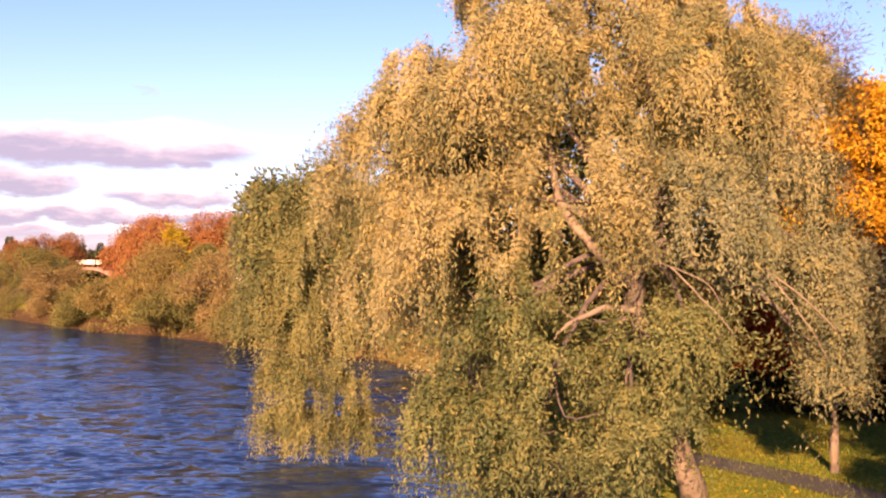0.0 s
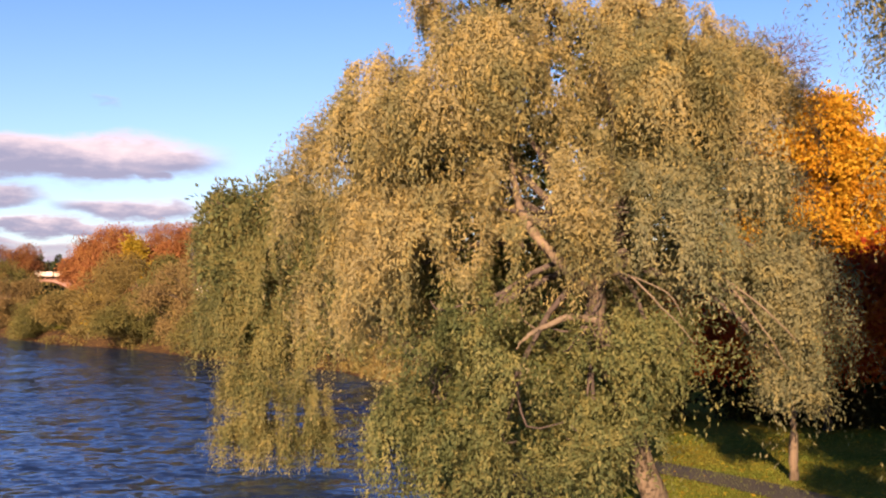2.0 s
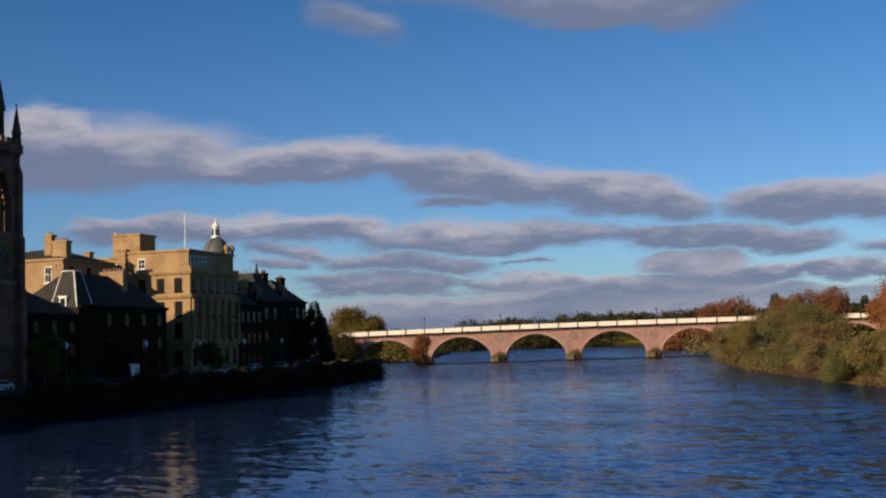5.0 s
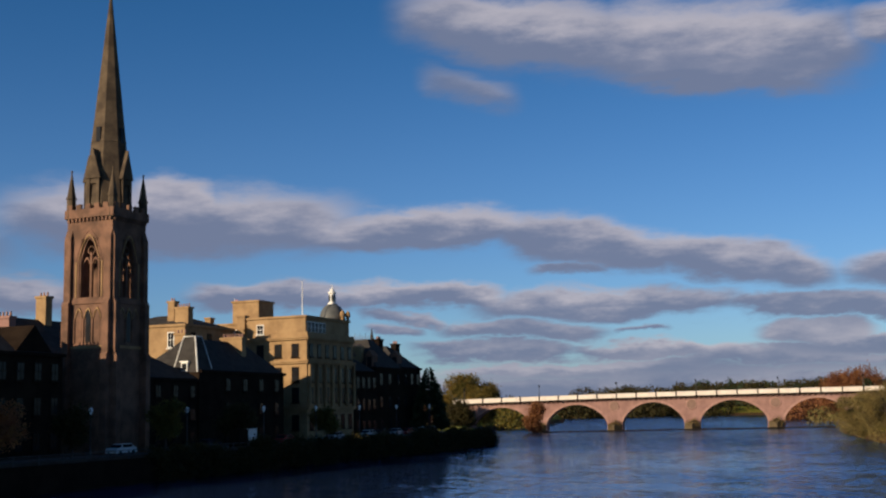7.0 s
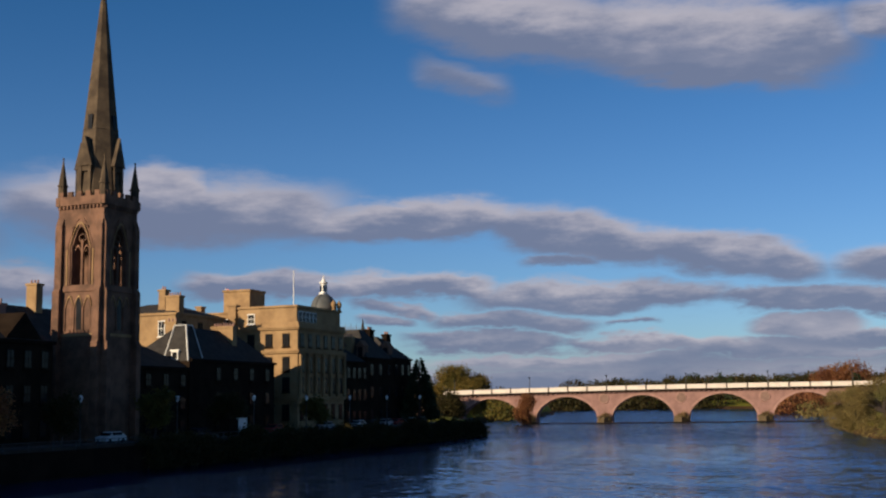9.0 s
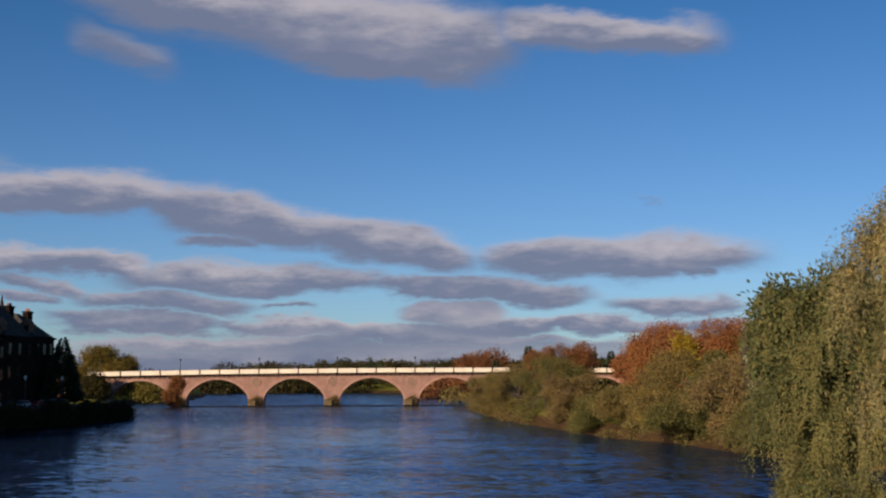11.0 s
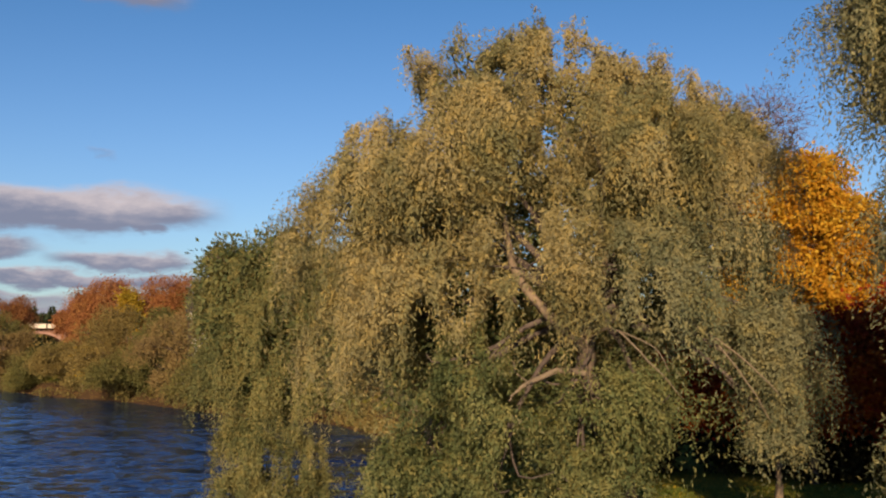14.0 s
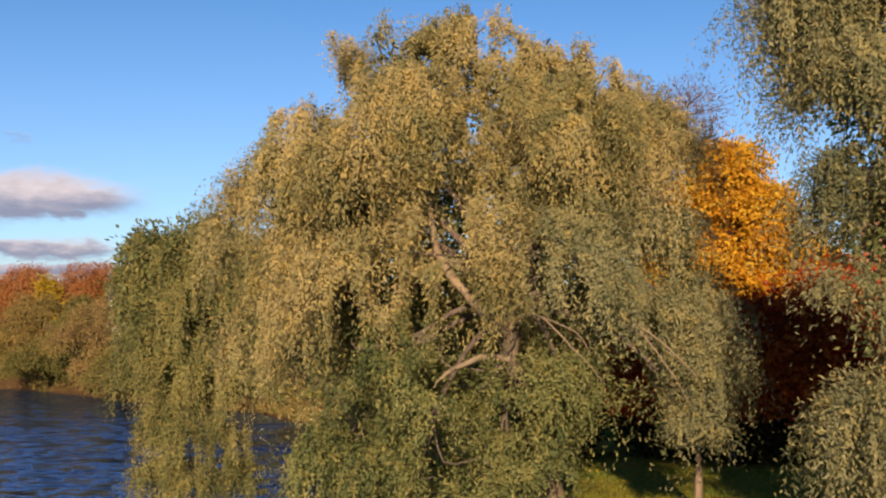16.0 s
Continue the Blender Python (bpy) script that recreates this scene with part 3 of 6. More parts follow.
strip("path", [(4, 42), (9.0, 33.2), (11.3, 28.2), (14.5, 22), (20, 12)], 1.5, ASPHALT, "narrow asphalt footpath crossing the grass", "path")

# ---------- the arched stone bridge ----------
BRIDGE_AZ, BRIDGE_D = 27.0, 400.0
BRIDGE_AT = polar(BRIDGE_AZ, BRIDGE_D)
PIERS = [-91.5, -65.5, -39.6, -14.0, 13.0, 39.2, 65.0, 91.0]
DEPTH = 7.0


def deck(s):
    return 11.15 - 1.0 * ((s - 25) / 116) ** 2


def make_bridge():
    b = thing("bridge", BRIDGE_AT, "red sandstone bridge of low round arches with a pale parapet", "bridge", turn=radians(BRIDGE_AZ))
    half = 2.6
    for i, (a, c) in enumerate(zip(PIERS, PIERS[1:])):
        lo, hi = a + half, c - half
        mid, r = (lo + hi) / 2, (hi - lo) / 2
        crown = deck(mid) - 1.65
        spring = 1.9
        xs = [a] + [mid + r * -math.cos(math.pi * k / 28) for k in range(29)] + [c]

        def arch(s):
            u = max(0.0, 1 - ((s - mid) / r) ** 2)
            return spring + (crown - spring) * u ** 0.5 * (0.86 + 0.14 * u)
        verts, faces = [], []
        cols = [(a, -2.0), (lo, -2.0)] + [(s, arch(s)) for s in xs[1:-1]] + [(hi, -2.0), (c, -2.0)]
        for s, z in cols:
            verts += [(s, 0, z), (s, 0, deck(s)), (s, DEPTH, z), (s, DEPTH, deck(s))]
        for k in range(len(cols) - 1):
            p, q = 4 * k, 4 * k + 4
            faces += [(p, q, q + 2, p + 2), (p + 1, p + 3, q + 3, q + 1)]
            if abs(cols[k][0] - cols[k + 1][0]) > 1e-6:
                faces += [(p, p + 1, q + 1, q), (p + 2, q + 2, q + 3, p + 3)]
        link("arch", verts, faces, RED_STONE, b, "red sandstone arch")
        # ring of dressed stones round the arch
        verts, faces = [], []
        for k in range(41):
            w = math.pi * k / 40
            s = mid - r * math.cos(w)
            z = arch(s)
            n = Vector((-math.cos(w) * r, 0, math.sin(w) * (crown - spring))).normalized() * 0.75
            for y in (-0.12, 0.05):
                verts += [(s, y, z - 0.02), (s + n.x, y, z + n.z)]
        for k in range(40):
            p, q = 4 * k, 4 * k + 4
            faces += [(p, p + 1, q + 1, q), (p + 1, p + 3, q + 3, q + 1), (p, q, q + 2, p + 2)]
        link("arch_ring", verts, faces, RING_STONE, b, "paler ring of dressed stones")
    for i, s in enumerate(PIERS[1:-1]):
        pier = part("pier", boxes(((s - half, -0.25, -2), (s + half, -0.02, 2.3))), RING_STONE, b)
        bm = bmesh.new()                                  # pointed cutwater with a sloping top
        v = [bm.verts.new(p) for p in ((s - 2.5, -0.3, -2), (s, -3.2, -2), (s + 2.5, -0.3, -2), (s - 2.5, -0.3, 2.2), (s, -3.2, 1.9), (s + 2.5, -0.3, 2.2), (s, -0.3, 2.7))]
        for f in ((0, 1, 4, 3), (1, 2, 5, 4), (3, 4, 6), (4, 5, 6), (0, 3, 6, 5, 2)):
            bm.faces.new([v[k] for k in f])
        part("cutwater", bm, WEED, pier, "weed-grown cutwater")
        clump_crown("weeds", [(s, -1.6, 1.9, 2.1, 1.1, 1.0), (s + 0.6, -0.9, 2.5, 1.3, 0.7, 0.9)], 60, 9, 0.3, 0.4, 0.25, OSIER_TAN, pier, 300 + i)
        # round blind opening in the spandrel
        bm = bmesh.new()
        bmesh.ops.create_cone(bm, cap_ends=True, segments=24, radius1=1.9, radius2=1.75, depth=0.24, matrix=Matrix.Translation((s, -0.06, 8.3)) @ Matrix.Rotation(radians(90), 4, "X"))
        part("roundel", bm, RING_STONE, b, "round stone medallion")
        bm = bmesh.new()
        bmesh.ops.create_cone(bm, cap_ends=True, segments=24, radius1=1.5, radius2=1.45, depth=0.1, matrix=Matrix.Translation((s, -0.2, 8.3)) @ Matrix.Rotation(radians(90), 4, "X"))
        part("roundel_face", bm, ROUNDEL, b, "weathered blind face")
    # cornice, parapet panels and posts, lamp columns
    step, s, k = 6.6, -98.0, 0
    while s < 135:
        e = s + step
        z0, z1 = deck(s), deck(e)
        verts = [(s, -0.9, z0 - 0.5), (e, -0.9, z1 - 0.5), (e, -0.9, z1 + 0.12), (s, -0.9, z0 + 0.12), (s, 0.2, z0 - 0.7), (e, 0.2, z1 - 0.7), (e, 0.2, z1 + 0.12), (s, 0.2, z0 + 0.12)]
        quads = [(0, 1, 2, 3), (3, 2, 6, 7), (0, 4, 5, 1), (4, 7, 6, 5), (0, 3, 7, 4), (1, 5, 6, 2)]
        # Near-black stone paints the shade line below the parapet.
        link("cornice", verts, quads, DARK_STONE, b, "projecting cornice with its shade put in the stone colour")
        for y0, y1 in ((-0.85, -0.72), (DEPTH + 0.4, DEPTH + 0.55)):
            z2, z3 = z0 + 0.14, z1 + 0.14
            verts = [(s + 0.22, y0, z2), (e - 0.22, y0, z3), (e - 0.22, y0, z3 + 1.4), (s + 0.22, y0, z2 + 1.4), (s + 0.22, y1, z2), (e - 0.22, y1, z3), (e - 0.22, y1, z3 + 1.4), (s + 0.22, y1, z2 + 1.4)]
            panel = link("parapet_panel", verts, quads, WHITE_PAINT, b, "cream painted iron parapet panel")
            if y0 < 0:
                for za, zb in ((0.0, 0.22), (1.18, 1.46)):
                    rail = [(x, y, z + h) for h in (za, zb) for y in (y0 - 0.06, y0 - 0.003) for x, z in ((s + 0.2, z2), (e - 0.2, z3))]
                    link("panel_rail", rail, [(0, 1, 3, 2), (4, 6, 7, 5), (0, 4, 5, 1), (2, 3, 7, 6), (0, 2, 6, 4), (1, 5, 7, 3)], WHITE_PAINT, panel)
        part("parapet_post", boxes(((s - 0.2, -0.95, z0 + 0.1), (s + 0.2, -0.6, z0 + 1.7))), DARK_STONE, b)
        for j in range(4):
            x = s + step * (j + 0.5) / 4
            part("corbel", boxes(((x - 0.25, -0.8, deck(x) - 0.8), (x + 0.25, 0.02, deck(x) - 0.5))), RED_STONE, b)
        if k % 4 == 1:
            lamp = part("lamp_column", cone(bmesh.new(), (s, -0.3, z0 + 1.5), 0.13, 0.09, 3.2, 8), METAL_DARK, b)
            part("lantern", cone(bmesh.new(), (s, -0.3, z0 + 4.7), 0.2, 0.35, 0.7, 6), WINDOW_GLASS, lamp)
        s, k = e, k + 1
    part("roadway", boxes(((-98, 0.2, 9.6), (140, DEPTH + 0.4, 9.9))), ASPHALT, b)
    part("abutment", boxes(((-150, -0.1, -2), (-91.6, DEPTH + 0.2, 10.1))), RED_STONE, b)
    part("abutment", boxes(((91.1, -0.1, -2), (150, DEPTH + 0.2, 10.6))), RED_STONE, b)


make_bridge()


def make_weir():
    """Low stone sill that the river spills over between the piers."""
    verts, faces = [], []
    n = 160
    for k in range(n + 1):
        s = -66 + 158 * k / n
        sag = -5.0 - 2.5 * math.sin(math.pi * ((s + 14) / 26.4 % 1.0)) + 0.4 * math.sin(s * 1.7)
        for dy, z in ((-1.4, -0.4), (-0.5, 0.30), (0.4, 0.34), (2.2, -0.3)):
            verts.append((s, sag + dy, z + (0.05 * math.sin(s * 2.3) if z > 0 else 0)))
    for k in range(n):
        for i in range(3):
            a = 4 * k + i
            faces.append((a, a + 4, a + 5, a + 1))
    w = link("weir", verts, faces, DARK_STONE, shade=True)
    w.matrix_world = Matrix.Translation(BRIDGE_AT) @ Matrix.Rotation(radians(BRIDGE_AZ), 4, "Z")
    tagged(w, "dark low stone sill across the river below the bridge", "weir", kind="structure")


make_weir()

# ---------- quay, street, buildings on the far bank ----------
LINE = Matrix.Translation(QUAY_END) @ Matrix.Rotation(radians(19.6), 4, "Z")      # x to the river, y along the street
STREET_Z = 3.45


def on_line(az, off):
    """How far along the street (from the quay's end) a bearing meets a line that lies off metres inland."""
    d = Vector((-math.sin(radians(az)), math.cos(radians(az)), 0))
    o = QUAY_END + QUAY_IN * off
    det = d.x * QUAY_WAY.y - d.y * QUAY_WAY.x
    return (o.y * d.x - o.x * d.y) * -1 / det


def make_quay():
    for k in range(42):
        y0 = -k * 10.0
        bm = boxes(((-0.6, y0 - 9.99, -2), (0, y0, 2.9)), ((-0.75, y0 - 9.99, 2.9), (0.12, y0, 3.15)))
        # Near-black stone puts the quay's shade into the wall colour.
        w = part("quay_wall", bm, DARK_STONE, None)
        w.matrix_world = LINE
        tagged(w, "masonry river wall under the street, coloured dark for shade", "wall", kind="structure")
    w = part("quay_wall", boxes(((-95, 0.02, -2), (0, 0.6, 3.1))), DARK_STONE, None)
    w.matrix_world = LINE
    tagged(w, "masonry river wall under the street, coloured dark for shade", "wall", kind="structure")
    s = part("pavement", boxes(((-4.4, -420, 1), (-0.62, -0.02, STREET_Z))), PAVING, None)
    s.matrix_world = LINE
    tagged(s, "stone flagged riverside pavement", "pavement", kind="structure")
    s = part("road", boxes(((-12, -420, 1), (-4.42, -0.02, STREET_Z - 0.13))), ASPHALT, None)
    s.matrix_world = LINE
    tagged(s, "asphalt riverside street", "road", kind="structure")
    s = part("pavement", boxes(((-90, -420, 1), (-12.02, -0.02, STREET_Z))), PAVING, None)
    s.matrix_world = LINE
    tagged(s, "stone flagged pavement before the buildings", "pavement", kind="structure")
    # railing
    rail = tagged(new("railing"), "dark iron railing along the river wall", "railing")
    rail.matrix_world = LINE
    for k in range(60):
        y = -4.0 * k - 1
        part("post", boxes(((-0.42, y - 0.05, 3.1), (-0.32, y + 0.05, 4.2))), METAL_DARK, rail)
    for z in (3.6, 4.15):
        part("rail", boxes(((-0.4, -240, z), (-0.34, 0, z + 0.06))), METAL_DARK, rail)


make_quay()


def window(parent, at, size, face, frame_mat=PALE_FRAME):
    """A sash window set in a wall; face 0: on the side that looks down the street, 1: on the side to the river."""
    x, y, z = at
    w, h = size
    if face == 0:
        f = part("window", boxes(((x - w / 2 - 0.1, y - 0.1, z - 0.1), (x + w / 2 + 0.1, y + 0.05, z + h + 0.1))), frame_mat, parent)
        for sx in (-1, 1):
            for j in (0, 1):
                part("pane", boxes(((x + sx * w / 4 - w / 4 + 0.05, y - 0.14, z + j * h / 2 + 0.05), (x + sx * w / 4 + w / 4 - 0.05, y - 0.08, z + (j + 1) * h / 2 - 0.05))), WINDOW_GLASS, f)
        part("sill", boxes(((x - w / 2 - 0.25, y - 0.3, z - 0.28), (x + w / 2 + 0.25, y + 0.02, z - 0.12))), frame_mat, f)
    else:
        f = part("window", boxes(((x - 0.05, y - w / 2 - 0.1, z - 0.1), (x + 0.1, y + w / 2 + 0.1, z + h + 0.1))), frame_mat, parent)
        for sx in (-1, 1):
            for j in (0, 1):
                part("pane", boxes(((x + 0.08, y + sx * w / 4 - w / 4 + 0.05, z + j * h / 2 + 0.05), (x + 0.14, y + sx * w / 4 + w / 4 - 0.05, z + (j + 1) * h / 2 - 0.05))), WINDOW_GLASS, f)
        part("sill", boxes(((x - 0.02, y - w / 2 - 0.25, z - 0.28), (x + 0.3, y + w / 2 + 0.25, z - 0.12))), frame_mat, f)
    return f


def house(name, y0, y1, x0, x1, eaves, roof, wall_mat, label, storeys=3, bays=4, ridge=0.0, hipped=True, pots=(), south=2, pot_mat=None):
    """A town house by the street: x0 its back, x1 its front to the river, y0 and y1 its ends."""
    h = tagged(new(name), label, "building")
    h.matrix_world = LINE
    z0 = STREET_Z - 0.5
    part("wall", boxes(((x0, y0, z0), (x1, y1, eaves))), wall_mat, h)
    part("cornice", boxes(((x0 - 0.3, y0 - 0.3, eaves + 0.01), (x1 + 0.35, y1 + 0.3, eaves + 0.45))), wall_mat, h)
    part("string_course", boxes(((x0 - 0.1, y0 - 0.12, z0 + 4.6), (x1 + 0.12, y1 + 0.1, z0 + 4.9))), wall_mat, h)
    if roof > 0.6:
        inset = min(x1 - x0, y1 - y0) * (0.42 if hipped else 0.0)
        bm = bmesh.new()
        e = eaves + 0.46
        mx = (x0 + x1) / 2
        lo = [bm.verts.new(p) for p in ((x0, y0, e), (x1, y0, e), (x1, y1, e), (x0, y1, e))]
        hw = ridge / 2
        hi = [bm.verts.new(p) for p in ((mx - hw - 0.02, y0 + inset, e + roof), (mx + hw + 0.02, y0 + inset, e + roof), (mx + hw + 0.02, y1 - inset, e + roof), (mx - hw - 0.02, y1 - inset, e + roof))]
        for i in range(4):
            bm.faces.new((lo[i], lo[(i + 1) % 4], hi[(i + 1) % 4], hi[i]))
        bm.faces.new(hi)
        bm.faces.new(lo[::-1])
        part("roof", bm, SLATE, h, "dark slate roof")
    step = (eaves - z0) / storeys
    for f in range(storeys):
        for k in range(bays):
            y = y0 + (y1 - y0) * (k + 0.5) / bays
            # Dark frames: the front's shade is put into their colour too.
            window(h, (x1, y, z0 + step * f + step * 0.3), (1.25, step * 0.5), 1, DARK_STONE)
        for k in range(south):
            x = x1 - (x1 - x0) * (k + 0.5) / max(south, 1)
            if f > 0:
                window(h, (x, y0, z0 + step * f + step * 0.3), (1.2, step * 0.5), 0)
    for x, y, z, w, d, hh in pots:
        c = part("chimney", boxes(((x - w / 2, y - d / 2, z), (x + w / 2, y + d / 2, z + hh)), ((x - w / 2 - 0.15, y - d / 2 - 0.15, z + hh - 0.35), (x + w / 2 + 0.15, y + d / 2 + 0.15, z + hh))), pot_mat or wall_mat, h)
        n = max(2, int(max(w, d) / 0.55))
        for i in range(n):
            u = (i + 0.5) / n - 0.5
            px, py = (x + u * w, y) if w > d else (x, y + u * d)
            part("chimney_pot", cone(bmesh.new(), (px, py, z + hh), 0.17, 0.13, 0.6, 8), RING_STONE, c)
    return h


def make_church():
    az, d = 57.0, 168.0
    p = polar(az, d)
    c = thing("church_tower", (p.x, p.y, STREET_Z - 0.4), "tall sandstone church tower with a slender octagonal spire", "church", turn=radians(19.6))
    w, top = 3.75, 32.9
    # shaft in stages, with the belfry opening cut through
    part("wall", boxes(((-w, -w, 0), (w, w, 21.4))), GREY_STONE, c)
    o = 1.4
    for sx in (-1, 1):
        for sy in (-1, 1):
            part("belfry_pier", boxes(((min(sx * w, sx * o), min(sy * w, sy * o), 21.4), (max(sx * w, sx * o), max(sy * w, sy * o), 29.5))), GREY_STONE, c)
    part("wall", boxes(((-w, -w, 29.5), (w, w, top))), GREY_STONE, c)
    for k in range(4):
        turn = Matrix.Rotation(radians(90 * k), 4, "Z")

        def face(name, bm, mat, label=""):
            bmesh.ops.transform(bm, matrix=turn, verts=bm.verts)
            return part(name, bm, mat, c, label)
        # pointed belfry arch: a spandrel plate with the arch cut out, mullion and sill
        bm = bmesh.new()
        pts = []
        for i in range(11):
            u = i / 10
            pts.append((-o + o * u, 26.3 + 3.1 * math.sin(u * math.pi / 2) ** 0.9))
        pts += [(-x, z) for x, z in pts[-2::-1]]
        for (xa, za), (xb, zb) in zip(pts, pts[1:]):
            v = [bm.verts.new(q) for q in ((xa, -w + 0.1, za), (xb, -w + 0.1, zb), (xb, -w + 0.1, 29.6), (xa, -w + 0.1, 29.6), (xa, -w + 1.2, za), (xb, -w + 1.2, zb))]
            bm.faces.new(v[:4])
            bm.faces.new((v[0], v[4], v[5], v[1]))
        face("belfry_arch", bm, GREY_STONE)
        face("mullion", boxes(((-0.16, -w + 0.35, 21.4), (0.16, -w + 0.75, 27.7))), GREY_STONE)
        for sx in (-1, 1):
            face("tracery", pointed_mould(0.62, 25.6, 1.1, -w + 0.4, sx * 0.72), GREY_STONE)
            face("jamb_shaft", boxes(((sx * (o + 0.3) - 0.12, -w - 0.14, 21.4), (sx * (o + 0.3) + 0.12, -w + 0.02, 26.3))), GREY_STONE)
            face("jamb_shaft", boxes(((sx * (o + 0.72) - 0.1, -w - 0.1, 21.4), (sx * (o + 0.72) + 0.1, -w + 0.02, 26.3))), BUFF_STONE)
        face("tracery", lathe_ring(0.55, 0.14, (0, -w + 0.55, 27.9)), GREY_STONE)
        face("hood_mould", pointed_mould(o + 0.35, 26.3, 3.5, -w - 0.12), BUFF_STONE)
        face("hood_mould", pointed_mould(o + 0.75, 26.3, 4.2, -w - 0.06), GREY_STONE)
        face("belfry_sill", boxes(((-w - 0.15, -w - 0.2, 20.5), (w + 0.15, -w + 0.05, 21.0)), ((-w, -w - 0.1, 21.0), (w, -w + 0.05, 21.35))), GREY_STONE)
        # blind arcade of three lancets below
        for x in (-1.5, 0, 1.5):
            face("lancet", pointed_plate(0.42, 15.3, 4.3, 0.9, -w - 0.04, x), GREY_STONE if x else WINDOW_GLASS, "" if x else "dark lancet recess")
            face("hood_mould", pointed_mould(0.62, 18.4, 1.3, -w - 0.14, x), BUFF_STONE)
            face("colonnette", boxes(((x - 0.83, -w - 0.16, 15.2), (x - 0.66, -w + 0.02, 18.5))), GREY_STONE)
        face("string_course", boxes(((-w - 0.1, -w - 0.14, 14.4), (w + 0.1, -w + 0.03, 14.8))), BUFF_STONE)
        # clasping buttress at the corner, stepping in
        for sx in (-1, 1):
            face("buttress", stepped(sx * (w - 0.45), -w, 0.5), GREY_STONE)
        face("corbel_table", boxes(*[((-w + 0.2 + i * 0.62, -w - 0.25, top - 1.0), (-w + 0.5 + i * 0.62, -w + 0.02, top - 0.55)) for i in range(12)]), GREY_STONE)
        face("parapet", boxes(((-w - 0.3, -w - 0.32, top - 0.5), (w + 0.3, -w + 0.1, top + 0.7)), *[((-w + 0.1 + i * 1.5, -w - 0.3, top + 0.7), (-w + 0.9 + i * 1.5, -w + 0.08, top + 1.4)) for i in range(5)]), GREY_STONE)
        # corner pinnacle
        bm = bmesh.new()
        at = (-w + 0.3, -w + 0.3)
        cone(bm, (*at, top - 0.6), 0.66, 0.6, 2.9, 8)
        cone(bm, (*at, top + 2.3), 0.74, 0.7, 0.25, 8)
        cone(bm, (*at, top + 2.55), 0.6, 0.05, 3.6, 8)
        cone(bm, (*at, top + 6.1), 0.13, 0.13, 0.3, 6)
        face("pinnacle", bm, SPIRE_STONE)
        # gabled spire light
        bm = boxes(((-1.0, -3.3, top), (-0.55, -1.8, top + 5.2)), ((0.55, -3.3, top), (1.0, -1.8, top + 5.2)), ((-1.0, -3.3, top), (1.0, -1.8, top + 1.5)), ((-1.0, -3.2, top + 4.4), (1.0, -1.8, top + 5.2)))
        v = [bm.verts.new(q) for q in ((-1.25, -3.4, top + 5.1), (1.25, -3.4, top + 5.1), (0, -3.4, top + 9.3), (-1.25, -1.2, top + 5.1), (1.25, -1.2, top + 5.1), (0, -0.9, top + 9.3))]
        for f in ((0, 1, 2), (0, 2, 5, 3), (1, 4, 5, 2), (0, 3, 4, 1)):
            bm.faces.new([v[i] for i in f])
        face("spire_light", bm, SPIRE_STONE, "gabled opening at the foot of the spire")
        face("upper_light", boxes(((-0.35, -2.35, top + 10.5), (0.35, -1.2, top + 12.6))), WINDOW_GLASS)
    bm = bmesh.new()
    cone(bm, (0, 0, top - 0.3), 3.5, 3.2, 4.0, 8, radians(22.5))
    cone(bm, (0, 0, top + 3.7), 3.2, 0.16, 28.6, 8, radians(22.5))
    part("spire", bm, SPIRE_STONE, c, "dark octagonal stone spire")
    for z, r in ((10.5, 2.47), (18, 1.65), (24, 1.0), (28.5, 0.48)):
        part("spire_band", cone(bmesh.new(), (0, 0, top + z), r * 1.03, r * 0.99, 0.35, 8, radians(22.5)), SPIRE_STONE, c)
    bm = cone(bmesh.new(), (0, 0, top + 32.1), 0.05, 0.04, 1.6, 6)
    box(bm, (-0.4, -0.04, top + 33.0), (0.4, 0.04, top + 33.12))
    part("finial", bm, METAL_DARK, c)
    part("bell_frame", boxes(((-1.2, -0.3, 21.4), (-0.9, 0.3, 24.4)), ((0.9, -0.3, 21.4), (1.2, 0.3, 24.4)), ((-1.2, -0.25, 24.0), (1.2, 0.25, 24.39))), METAL_DARK, c)


def lathe_ring(r, t, at):
    bm = bmesh.new()
    n = 16
    rings = []
    for i in range(n):
        w = 2 * math.pi * i / n
        rings.append([bm.verts.new((at[0] + (r + a) * math.cos(w), at[1] + b, at[2] + (r + a) * math.sin(w))) for a, b in ((-t / 2, -t), (t / 2, -t), (t / 2, t), (-t / 2, t))])
    for i in range(n):
        for k in range(4):
            bm.faces.new((rings[i][k], rings[i][(k + 1) % 4], rings[(i + 1) % n][(k + 1) % 4], rings[(i + 1) % n][k]))
    return bm


def pointed_outline(o, z0, rise, x=0.0, n=8):
    left = [(x - o + o * i / n, z0 + rise * math.sin(i / n * math.pi / 2) ** 0.9) for i in range(n + 1)]
    return left + [(2 * x - a, z) for a, z in left[-2::-1]]


def pointed_mould(o, z0, rise, y, x=0.0):
    bm = bmesh.new()
    pts = pointed_outline(o, z0, rise, x)
    rows = [[bm.verts.new(q) for q in ((a, y, z), (a, y, z + 0.28), (a, y + 0.3, z + 0.28), (a, y + 0.3, z))] for a, z in pts]
    for p, q in zip(rows, rows[1:]):
        for k in range(4):
            bm.faces.new((p[k], p[(k + 1) % 4], q[(k + 1) % 4], q[k]))
    return bm


